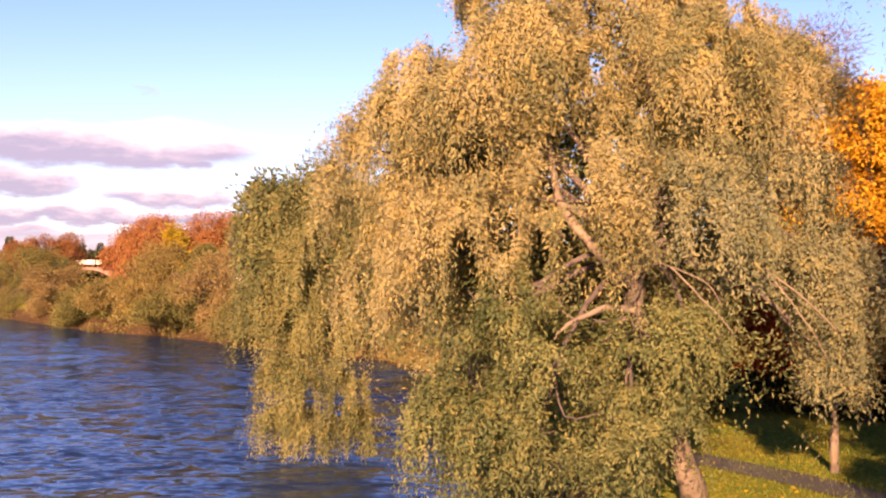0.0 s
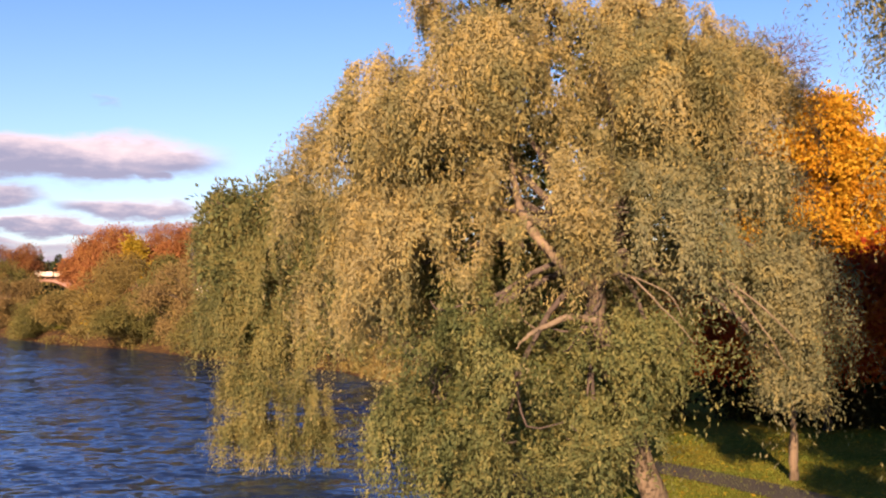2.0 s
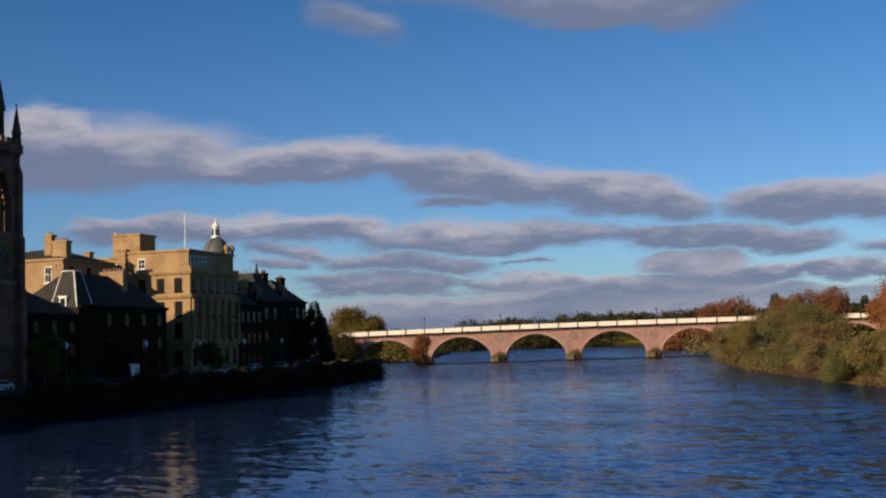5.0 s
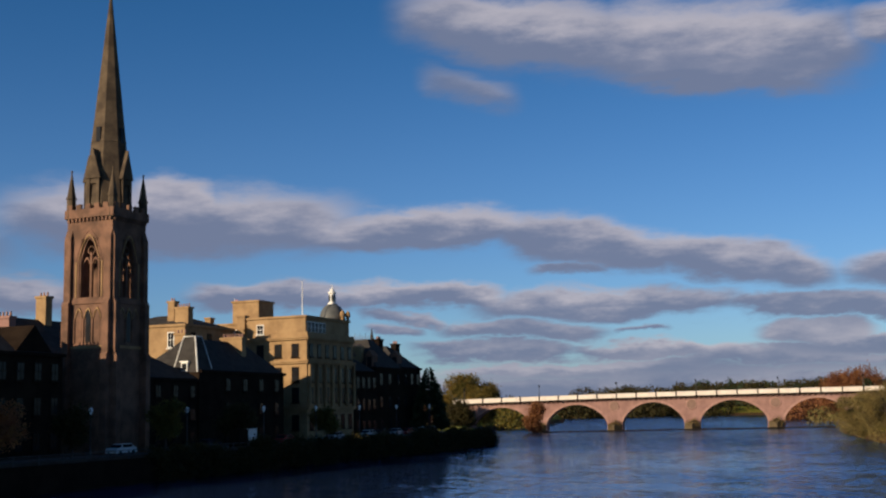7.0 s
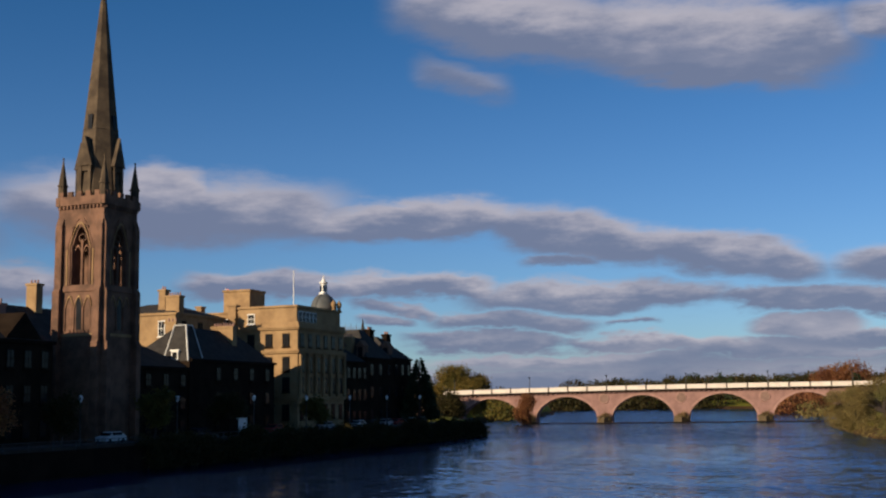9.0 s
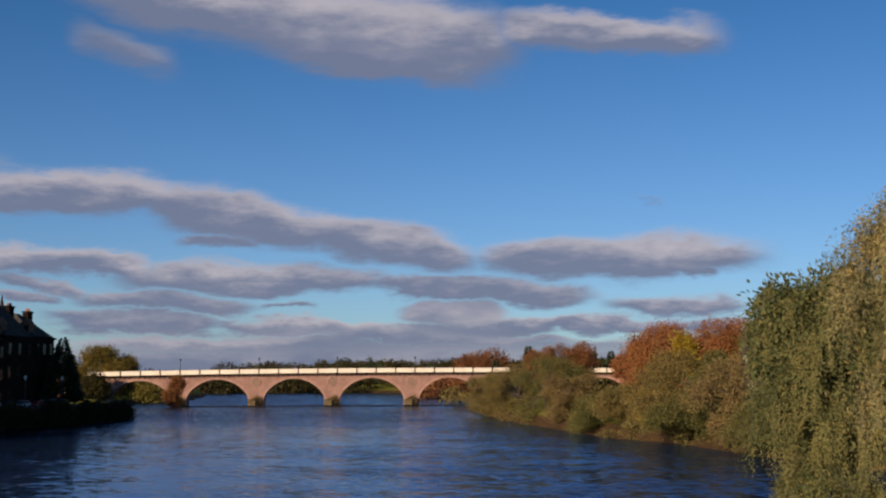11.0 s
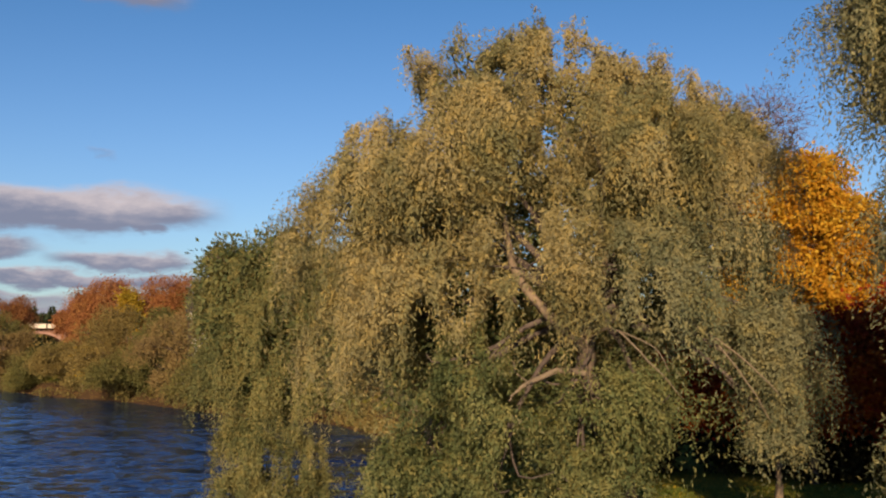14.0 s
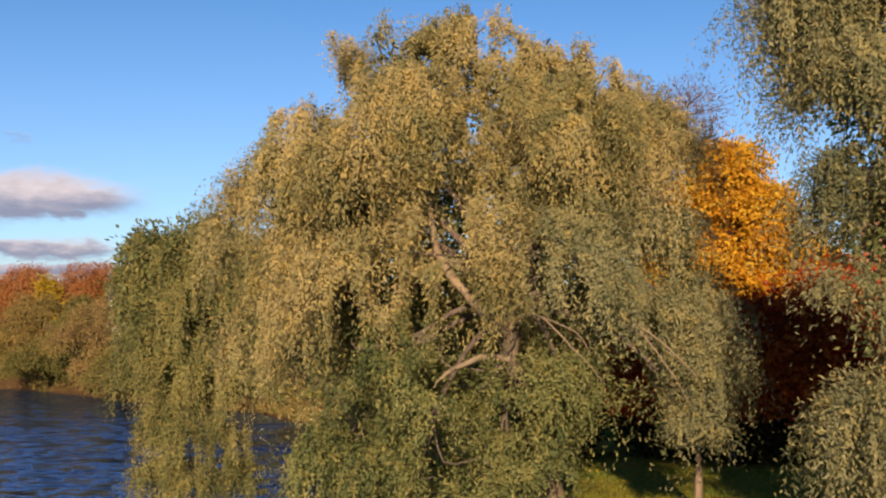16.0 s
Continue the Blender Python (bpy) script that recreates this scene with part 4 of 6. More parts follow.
def pointed_plate(o, z0, h, rise, y, x):
    bm = bmesh.new()
    pts = [(x - o, z0)] + pointed_outline(o, z0 + h - rise, rise, x) + [(x + o, z0)]
    f = bm.faces.new([bm.verts.new((a, y, z)) for a, z in pts])
    back = bmesh.ops.extrude_face_region(bm, geom=[f])["geom"]
    bmesh.ops.translate(bm, vec=(0, 0.3, 0), verts=[g for g in back if isinstance(g, bmesh.types.BMVert)])
    return bm


def stepped(x, y, hw):
    bm = bmesh.new()
    for z0, z1, out in ((0, 13.5, 1.0), (13.5, 20.6, 0.75), (20.6, 29.5, 0.45)):
        box(bm, (x - hw, y - out, z0), (x + hw, y + 0.05, z1))
        v = [bm.verts.new(q) for q in ((x - hw, y - out, z1), (x + hw, y - out, z1), (x + hw, y, z1 + 1.3), (x - hw, y, z1 + 1.3), (x - hw, y, z1), (x + hw, y, z1))]
        for f in ((0, 1, 2, 3), (0, 3, 4), (1, 5, 2)):
            bm.faces.new([v[k] for k in f])
    return bm


make_church()


def make_domed_building():
    yc, yn = -61.2, -41.7
    h = tagged(new("domed_building"), "buff sandstone office block with a dark dome and white lantern", "building")
    h.matrix_world = LINE
    x1, xm, x0 = -14.0, -27.0, -36.5
    z0 = STREET_Z - 0.5
    part("wall", boxes(((xm, yc, z0), (x1, yn, 22.0))), BUFF_STONE, h)
    part("wing", boxes(((x0, yc + 1.5, z0), (xm - 0.02, yn, 25.2)), ((x0 - 0.2, yc + 1.3, 25.2), (xm - 0.02, yn, 25.55))), BUFF_STONE, h)
    part("stair_tower", boxes(((-33.0, yc + 5.2, 25.55), (-27.2, yc + 11, 29.8)), ((-33.2, yc + 5.0, 29.8), (-27.0, yc + 11.2, 30.2))), BUFF_STONE, h)
    part("attic", boxes(((xm, yc + 0.7, 22.0), (x1 - 0.6, yn - 0.4, 25.9)), ((xm - 0.1, yc + 0.4, 25.9), (x1 - 0.3, yn - 0.2, 26.3))), BUFF_STONE, h)
    for z in (22.0, 17.6, 9.0):
        part("cornice", boxes(((xm + 0.1, yc - 0.6, z), (x1 + 0.6, yn + 0.2, z + 0.3)), ((xm + 0.1, yc - 0.4, z - 0.3), (x1 + 0.4, yn + 0.1, z))), BUFF_STONE, h)
    part("balustrade", boxes(((xm + 6, yc - 0.3, 22.31), (x1 + 0.3, yc - 0.05, 23.1)), ((x1 + 0.05, yc - 0.04, 22.31), (x1 + 0.3, yn, 23.1))), BUFF_STONE, h)
    for z, hh in ((5.2, 2.6), (10.2, 2.6), (14.0, 2.6), (18.6, 2.3)):
        for x in (-16.4, -20.0, -23.8):
            window(h, (x, yc, z), (1.3, hh), 0, DARK_STONE)
        for x in (-29.2, -31.8, -34.4):
            window(h, (x, yc + 1.5, z), (1.2, hh), 0, DARK_STONE)
        for k in range(6):
            window(h, (x1, yc + (yn - yc) * (k + 0.5) / 6, z), (1.3, hh), 1, DARK_STONE)
    window(h, (-24.2, yc + 0.7, 23.1), (1.3, 1.7), 0)
    for x in (-29.6, -32.6):
        window(h, (x, yc + 1.5, 22.5), (1.1, 1.6), 0)
    for k in range(7):
        part("column", cone(bmesh.new(), (x1 + 0.35, yc + (yn - yc) * k / 6 * 0.96 + 0.5, 9.32), 0.34, 0.29, 8.0, 10), BUFF_STONE, h)
    for k in range(5):
        window(h, (x1 - 0.6, yc + 2.0 + k * 1.5, 23.2), (1.2, 1.9), 1)
    # dome on a drum, white lantern
    dx, dy = -17.5, -43.6
    part("drum", lathe([(2.9, 0), (2.9, 0.7), (2.6, 0.8), (2.6, 1.2), (2.85, 1.3), (2.85, 1.5)], 20, (dx, dy, 24.9)), BUFF_STONE, h)
    part("dome", lathe([(2.65, 0)] + [(2.65 * math.cos(a), 3.5 * math.sin(a)) for a in [i * math.pi / 2 / 9 for i in range(1, 9)]] + [(0.3, 3.52)], 24, (dx, dy, 26.4)), LEAD, h, "dark lead dome", shade=True)
    lan = part("lantern", lathe([(0.95, 0), (0.95, 0.3), (0.6, 0.35), (0.6, 2.1), (0.85, 2.2), (0.85, 2.4), (0.55, 2.6), (0.35, 3.0), (0.08, 3.4), (0.06, 4.0)], 10, (dx, dy, 29.7)), PALE_FRAME, h, "white painted lantern")
    for k in range(6):
        a = k * math.pi / 3
        part("opening", boxes(((dx + 0.58 * math.cos(a) - 0.14, dy + 0.58 * math.sin(a) - 0.14, 30.3), (dx + 0.58 * math.cos(a) + 0.14, dy + 0.58 * math.sin(a) + 0.14, 31.5))), WINDOW_GLASS, lan)
    for j, y in ((0.6, yn - 0.8), (0.6, yn - 3.2), (2.6, yn - 0.8)):
        part("urn", lathe([(0.35, 0), (0.3, 0.5), (0.55, 1.0), (0.5, 1.5), (0.12, 2.0)], 10, (x1 - j, y, 26.3)), BUFF_STONE, h)
    part("flagpole", cone(bmesh.new(), (-20.5, on_line(47.72, 20.5), 26.0), 0.12, 0.07, 8.0, 8), PALE_FRAME, h, "white flagpole")
    pole = part("flagpole", cone(bmesh.new(), (-32.7, yc + 5.4, 25.5), 0.08, 0.05, 5.2, 8), PALE_FRAME, h)
    verts = [(-32.6 + 0.28 * k, yc + 5.4 + 0.12 * math.sin(k * 1.6) + e, z - 0.12 * k) for k in range(5) for e in (-0.02, 0.02) for z in (30.6, 29.9)]
    quads = [f for k in range(4) for f in ((4 * k, 4 * k + 1, 4 * k + 5, 4 * k + 4), (4 * k + 2, 4 * k + 6, 4 * k + 7, 4 * k + 3))]
    link("flag", verts, quads, FLAG, pole, "small pale red flag")
    for x, w in ((-28.6, 1.6), (-36.0, 1.2)):
        part("chimney", boxes(((x - w / 2, yc + 1.0, 20.0), (x + w / 2, yc + 2.4, 26.6)), ((x - w / 2 - 0.15, yc + 0.85, 26.6), (x + w / 2 + 0.15, yc + 2.55, 26.9))), BUFF_STONE, h)


make_domed_building()

# neighbours along the street: bearings give the ends of each front
yA, yB, yC = on_line(55.0, 14), on_line(52.6, 14), -70.0
# Walls in DARK_STONE: the shade of these fronts is in their colour.
house("low_house", yA, yB, -27, -14, 13.4, 3.8, DARK_STONE, "low stone house coloured dark for shade, with a slate roof, beside the church", 3, 3, ridge=0.5, south=0)
house("gabled_house", yB + 0.1, yC, -26, -14, 14.8, 5.4, DARK_STONE, "stone house coloured dark for shade, with steep slate roofs, by the street", 3, 5, ridge=0.6,
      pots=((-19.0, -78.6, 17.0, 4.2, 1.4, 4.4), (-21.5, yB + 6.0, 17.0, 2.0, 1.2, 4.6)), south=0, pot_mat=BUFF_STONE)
yE = on_line(53.35, 30)
house("cream_house", yE, yE + 16, -47, -30, 24.0, 2.2, BUFF_STONE, "buff stone house with tall chimneys behind the street front", 4, 3, ridge=4,
      pots=((-31.5, yE + 2, 24, 2.8, 1.6, 3.6), (-34.5, yE + 3, 24.5, 1.4, 1.4, 4.4)), south=3)
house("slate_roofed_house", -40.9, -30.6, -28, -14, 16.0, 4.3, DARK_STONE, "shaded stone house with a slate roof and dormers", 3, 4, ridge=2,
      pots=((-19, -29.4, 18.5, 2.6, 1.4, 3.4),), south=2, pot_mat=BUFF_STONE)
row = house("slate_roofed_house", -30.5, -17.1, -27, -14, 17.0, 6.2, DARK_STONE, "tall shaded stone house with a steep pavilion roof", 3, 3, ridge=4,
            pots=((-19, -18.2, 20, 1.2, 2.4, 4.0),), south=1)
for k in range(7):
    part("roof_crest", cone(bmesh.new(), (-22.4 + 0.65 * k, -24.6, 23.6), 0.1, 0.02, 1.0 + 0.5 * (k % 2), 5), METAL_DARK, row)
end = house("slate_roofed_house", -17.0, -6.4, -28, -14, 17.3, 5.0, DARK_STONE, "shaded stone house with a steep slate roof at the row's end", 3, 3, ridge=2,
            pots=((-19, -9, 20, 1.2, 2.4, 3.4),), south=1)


def dormer(parent, x, y, z, w, hh):
    """A gabled stone dormer that looks down the street."""
    bm = boxes(((x - w / 2, y, z), (x + w / 2, y + 2.2, z + hh)))
    v = [bm.verts.new(q) for q in ((x - w / 2 - 0.2, y - 0.15, z + hh), (x + w / 2 + 0.2, y - 0.15, z + hh), (x, y - 0.15, z + hh + w * 0.8), (x - w / 2 - 0.2, y + 2.3, z + hh), (x + w / 2 + 0.2, y + 2.3, z + hh), (x, y + 2.3, z + hh + w * 0.8))]
    for f in ((0, 1, 2), (0, 2, 5, 3), (1, 4, 5, 2), (3, 5, 4), (0, 3, 4, 1)):
        bm.faces.new([v[k] for k in f])
    d = part("dormer", bm, GREY_STONE, parent, "gabled stone dormer catching the sun")
    part("pane", boxes(((x - w * 0.3, y - 0.06, z + 0.3), (x + w * 0.3, y - 0.01, z + hh - 0.2))), WINDOW_GLASS, d)


dormer(row, -15.6, -30.4, 17.2, 1.6, 2.6)
dormer(row, -19.5, -30.0, 17.6, 1.4, 2.2)
dormer(end, -15.8, -16.9, 17.6, 1.6, 2.6)
yH, yI = on_line(64.5, 13), on_line(58.9, 13)
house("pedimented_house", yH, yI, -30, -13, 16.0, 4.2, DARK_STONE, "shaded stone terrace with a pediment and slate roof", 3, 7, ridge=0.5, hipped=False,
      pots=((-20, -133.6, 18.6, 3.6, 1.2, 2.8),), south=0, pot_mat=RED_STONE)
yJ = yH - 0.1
# Terrace carried on out of view, added to cast shade on the street.
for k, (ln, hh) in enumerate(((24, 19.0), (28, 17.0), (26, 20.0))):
    house("unseen_street_house", yJ - ln, yJ, -30, -13, hh - 3, 4.5, DARK_STONE, "unseen stone terrace house added to shade the riverside street", 3, 6, ridge=0.5, hipped=False, south=0)
    yJ -= ln + 0.1
house("side_hall", on_line(62.0, 32), on_line(56.2, 32), -46, -26, 15.0, 8.0, GREY_STONE, "stone church hall with a steep slate roof", 2, 3, hipped=False, south=2,
      pots=((-35.5, on_line(59.66, 35), 22.5, 1.9, 1.5, 4.6),), pot_mat=BUFF_STONE)
gable = tagged(new("street_gable"), "stone pediment, coloured dark for shade, rising over the terrace eaves", "gable")
gable.matrix_world = LINE
link("wall", [(-13.2, -138.6, 16.46), (-13.2, -131.8, 16.46), (-13.2, -135.2, 19.9), (-19, -138.6, 16.46), (-19, -131.8, 16.46), (-19, -135.2, 19.9)],
     [(0, 1, 2), (3, 5, 4), (0, 2, 5, 3), (1, 4, 5, 2), (0, 3, 4, 1)], DARK_STONE, gable)


def spirelet(az, off, z, r, h):
    y = on_line(az, off)
    t = thing("turret", LINE @ Vector((-off, y, z)), "slim slate turret on a roof ridge", "turret")
    part("base", cone(bmesh.new(), (0, 0, -2.5), r, r, 2.5, 8), DARK_STONE, t)
    part("cap", cone(bmesh.new(), (0, 0, 0), r * 1.15, 0.03, h, 8), SLATE, t)


spirelet(44.35, 20, 22.0, 0.7, 4.4)


def flashing_roof():
    """Pale ridge and hip flashings of the mansard nearest the church."""
    yk = on_line(52.95, 16.5)
    h = tagged(new("mansard_pavilion"), "slate mansard pavilion edged with pale metal flashing", "roof pavilion")
    h.matrix_world = LINE
    z0, z1 = 14.9, 20.6
    lo = [(-18.8, yk - 2.2), (-14.2, yk - 2.2), (-14.2, yk + 2.2), (-18.8, yk + 2.2)]
    hi = [(-17.6, yk - 0.9), (-15.5, yk - 0.9), (-15.5, yk + 0.9), (-17.6, yk + 0.9)]
    verts = [(x, y, z0) for x, y in lo] + [(x, y, z1) for x, y in hi]
    link("roof", verts, [(0, 1, 5, 4), (1, 2, 6, 5), (2, 3, 7, 6), (3, 0, 4, 7), (4, 5, 6, 7), (3, 2, 1, 0)], SLATE, h)
    for a, b in zip(lo, hi):
        tubes("flashing", [[((*a, z0), 0.13), ((*b, z1), 0.13)]], PALE_METAL, h, 5)
    for a, b in zip(hi, hi[1:] + hi[:1]):
        tubes("flashing", [[((*a, z1), 0.13), ((*b, z1), 0.13)]], PALE_METAL, h, 5)
    part("wall", boxes(((-19.0, yk - 2.4, 3), (-13.8, yk + 2.4, 14.88))), DARK_STONE, h)
    part("dormer", boxes(((-17.2, yk - 2.3, 15.0), (-16.0, yk - 1.0, 16.5)), ((-17.4, yk - 2.4, 16.5), (-15.8, yk - 0.9, 16.7))), PALE_FRAME, h)
    part("dormer_pane", boxes(((-17.0, yk - 2.36, 15.3), (-16.2, yk - 2.3, 16.3))), WINDOW_GLASS, h)


flashing_roof()

# ---------- trees ----------


def limbs_to(lobes, fork, rng, r0=0.16, r1=0.03, share=1.0):
    lines = []
    for x, y, z, a, b, c in lobes:
        if rng.random() > share:
            continue
        end = Vector((x, y, z + c * 0.3))
        start = Vector(fork)
        mid = start.lerp(end, 0.5) + Vector((rng.uniform(-.4, .4), rng.uniform(-.4, .4), 0.12 * (end - start).length))
        lines.append(curve_line([start, mid, end], [r0, r0 * 0.55, r1], 5, 0.03, rng))
        for _ in range(4):
            tip = end + Vector((rng.uniform(-a, a) * 0.8, rng.uniform(-b, b) * 0.8, rng.uniform(-0.2, c * 0.4)))
            lines.append(curve_line([mid.lerp(end, rng.uniform(0.3, 0.9)), end.lerp(tip, 0.5), tip], [r1 * 1.2, r1 * 0.8, r1 * 0.3], 3, 0.02, rng))
    return lines


def make_great_willow():
    at = polar(-8.4, 30.0)
    t = thing("weeping_willow", (at.x, at.y, 0), "large weeping willow with yellowing olive leaves on the river bank", "tree", turn=radians(-8.4))
    rng = random.Random(5)
    lobes = [(-2.5, 0.3, 14.5, 1.4, 1.6, 1.4), (-0.2, 0, 14.6, 1.5, 1.7, 1.35), (2.1, 0.5, 14.5, 1.5, 1.7, 1.35), (-4.0, -0.3, 11.9, 1.8, 2.1, 1.4), (-5.2, 0, 10.6, 1.4, 1.8, 1.5),
             (-2.0, -2.0, 12.0, 2.4, 2.0, 1.8), (1.2, -2.0, 12.2, 2.2, 2.0, 1.8), (3.6, -0.6, 11.8, 2.0, 2.0, 1.7), (4.3, 0.2, 10.2, 1.3, 1.7, 1.4), (5.5, 0.2, 8.2, 1.2, 1.6, 1.3), (5.6, 0.0, 6.6, 0.9, 1.2, 1.1), (5.7, 0.1, 5.6, 0.65, 0.9, 0.6),
             (-3.6, -2.2, 9.4, 2.0, 1.8, 1.6), (-0.6, -3.0, 9.2, 1.8, 1.6, 1.4), (2.4, -2.4, 9.2, 2.0, 1.6, 1.4), (-4.6, -1.2, 7.6, 1.3, 1.6, 1.4), (-2.2, -3.0, 6.8, 1.8, 1.5, 1.4),
             (0.4, -3.4, 6.4, 1.6, 1.4, 1.2), (2.2, -2.6, 6.0, 1.3, 1.2, 1.2), (-1.6, -3.2, 4.4, 2.2, 1.4, 1.2), (0.8, -3.2, 4.2, 1.6, 1.2, 1.1), (-3.4, -1.6, 4.6, 1.3, 1.3, 1.1),
             (4.2, 0.5, 12.5, 1.45, 1.6, 1.35), (3.2, 0.6, 13.8, 1.2, 1.5, 1.2)]
    gaps = [(0.8, 7.2, 0.45, 0.85, -0.6), (1.8, 3.7, 0.5, 1.15, -0.2), (-0.5, 8.7, 0.4, 0.7, -1.8), (-2.1, 9.2, 0.4, 0.9, -0.6), (-0.75, 10.3, 0.6, 1.1, -0.2), (-5.4, 7.9, 0.25, 0.6, -0.2), (-5.0, 5.2, 0.55, 1.2, 9.0), (-2.9, 8.2, 0.35, 1.0, -0.2), (-1.3, 8.3, 0.3, 0.9, -0.8), (1.4, 9.3, 0.25, 0.8, -0.8),
            (-0.6, 6.85, 0.95, 0.42, -2.4), (1.7, 7.7, 0.9, 0.6, -2.2), (0.75, 5.9, 0.35, 0.4, -0.5), (-4.3, 6.6, 0.45, 0.8, -0.5), (-0.9, 5.0, 0.3, 0.9, -1.8), (2.2, 8.9, 0.3, 0.8, -0.8), (-0.2, 4.7, 0.5, 0.5, -2.4), (1.05, 5.2, 0.3, 0.4, -2.2), (-2.6, 5.7, 0.4, 0.7, -2.0), (-3.0, 7.2, 0.4, 0.5, -1.6),
            (3.75, 5.7, 1.05, 1.9, 9.0), (4.9, 3.4, 2.3, 1.75, 9.0), (4.2, 8.0, 0.35, 0.5, -0.4)]
    sky_gaps = [(0.2, 15.3, 0.22, 0.5, 9.0), (3.3, 14.3, 0.3, 0.4, 9.0), (-0.9, 13.7, 0.2, 0.3, 9.0), (1.9, 14.2, 0.2, 0.35, 9.0), (-0.05, 12.9, 0.22, 0.4, 9.0), (1.0, 11.9, 0.2, 0.25, 9.0), (-1.3, 14.8, 0.25, 0.4, 9.0), (0.9, 14.9, 0.28, 0.35, 9.0), (2.4, 13.0, 0.17, 0.25, 9.0)]
    gaps += sky_gaps
    side = lobes[8:12] + [lobes[14]]
    green = [lobes[i] for i in (16, 17, 18, 19, 20, 21)]
    weeping_crown("crown_top", tufts(lobes[:3] + lobes[-1:], 8, 0.36, 2), 340, 7, 24, 0.8, 0.11, 0.036, WILLOW, t, 10, 1.6, sky_gaps, 0.6)
    weeping_crown("crown", tufts([l for l in lobes[3:-1] if l not in green and l not in side], 7, 0.4, 3), 1850, 7, 27, 1.4, 0.13, 0.033, WILLOW, t, 11, 1.6, gaps, 0.7)
    weeping_crown("low_bough", tufts(green, 7, 0.46, 4), 780, 7, 24, 1.1, 0.12, 0.042, WILLOW_GREEN, t, 13, 1.6, gaps, 0.65)
    weeping_crown("side_bough", tufts(side, 7, 0.42, 9), 600, 7, 25, 1.2, 0.12, 0.036, WILLOW_GREY, t, 14, 1.6, gaps, 0.65)
    # Inner leaves take the darker green: the hollows' shade is in their colour.
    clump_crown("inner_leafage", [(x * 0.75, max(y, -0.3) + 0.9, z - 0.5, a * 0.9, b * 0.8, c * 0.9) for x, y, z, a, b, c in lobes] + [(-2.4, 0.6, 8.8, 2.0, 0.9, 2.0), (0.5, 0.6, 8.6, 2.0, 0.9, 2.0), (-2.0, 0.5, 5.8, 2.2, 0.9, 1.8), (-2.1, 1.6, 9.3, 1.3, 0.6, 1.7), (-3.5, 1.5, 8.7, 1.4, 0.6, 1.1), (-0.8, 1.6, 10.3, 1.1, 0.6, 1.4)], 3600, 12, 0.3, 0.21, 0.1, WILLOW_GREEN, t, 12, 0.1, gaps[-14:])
    gz = 2.4
    trunk = curve_line([(2.45, 0.6, gz - 0.3), (2.2, 0.2, gz + 0.5), (1.6, -0.8, 4.8), (1.0, -1.9, 6.5), (0.85, -2.0, 7.7), (1.2, -0.8, 9.4), (2.2, 0.3, 12.4)], [0.42, 0.32, 0.27, 0.23, 0.19, 0.14, 0.06], 6, 0.02, rng)
    tubes("trunk", [trunk], BARK, t, 10)
    left = curve_line([(0.9, -1.9, 7.6), (0.1, -2.5, 8.4), (-0.8, -2.2, 9.5), (-1.2, -1.0, 11.2), (-1.6, 0, 13.6)], [0.15, 0.13, 0.1, 0.08, 0.04], 5, 0.02, rng)
    tubes("limb", [left], BARK, t, 8)
    tubes("limb", [curve_line([(0.75, -3.3, 7.2), (0.15, -3.6, 7.27), (-0.4, -3.9, 7.05), (-0.75, -4.0, 6.85), (-0.95, -4.0, 6.6)], [0.085, 0.075, 0.06, 0.04, 0.015], 4, 0.03, rng),
                   curve_line([(-0.5, -3.9, 7.0), (-0.75, -4.1, 7.2), (-0.85, -4.2, 7.5)], [0.025, 0.018, 0.008], 3, 0.03, rng)], PALE_BARK, t, 7, "pale broken branch")
    tubes("limb", [curve_line([(0.9, -2.6, 8.0), (1.4, -3.6, 8.2), (2.1, -4.2, 7.5), (2.8, -4.4, 6.7)], [0.04, 0.026, 0.018, 0.008], 4, 0.03, rng),
                   curve_line([(1.4, -3.6, 8.2), (2.2, -4.3, 7.8), (2.5, -4.5, 7.3)], [0.02, 0.014, 0.007], 4, 0.03, rng)], PALE_BARK, t, 6, "pale bare twigs")
    tubes("limb", [curve_line([(3.2, -0.5, 8.6), (4.0, -1.6, 7.8), (4.7, -1.8, 6.8), (5.2, -1.6, 6.0)], [0.035, 0.024, 0.016, 0.008], 4, 0.03, rng),
                   curve_line([(3.7, -1.3, 8.2), (4.6, -2.0, 7.4), (5.4, -1.7, 6.6)], [0.03, 0.022, 0.01], 4, 0.03, rng)], PALE_BARK, t, 6, "pale bare twigs")
    tubes("limb", limbs_to(lobes, (1.0, -0.3, 8.6), rng, 0.13, 0.03), DARK_BARK, t, 6)


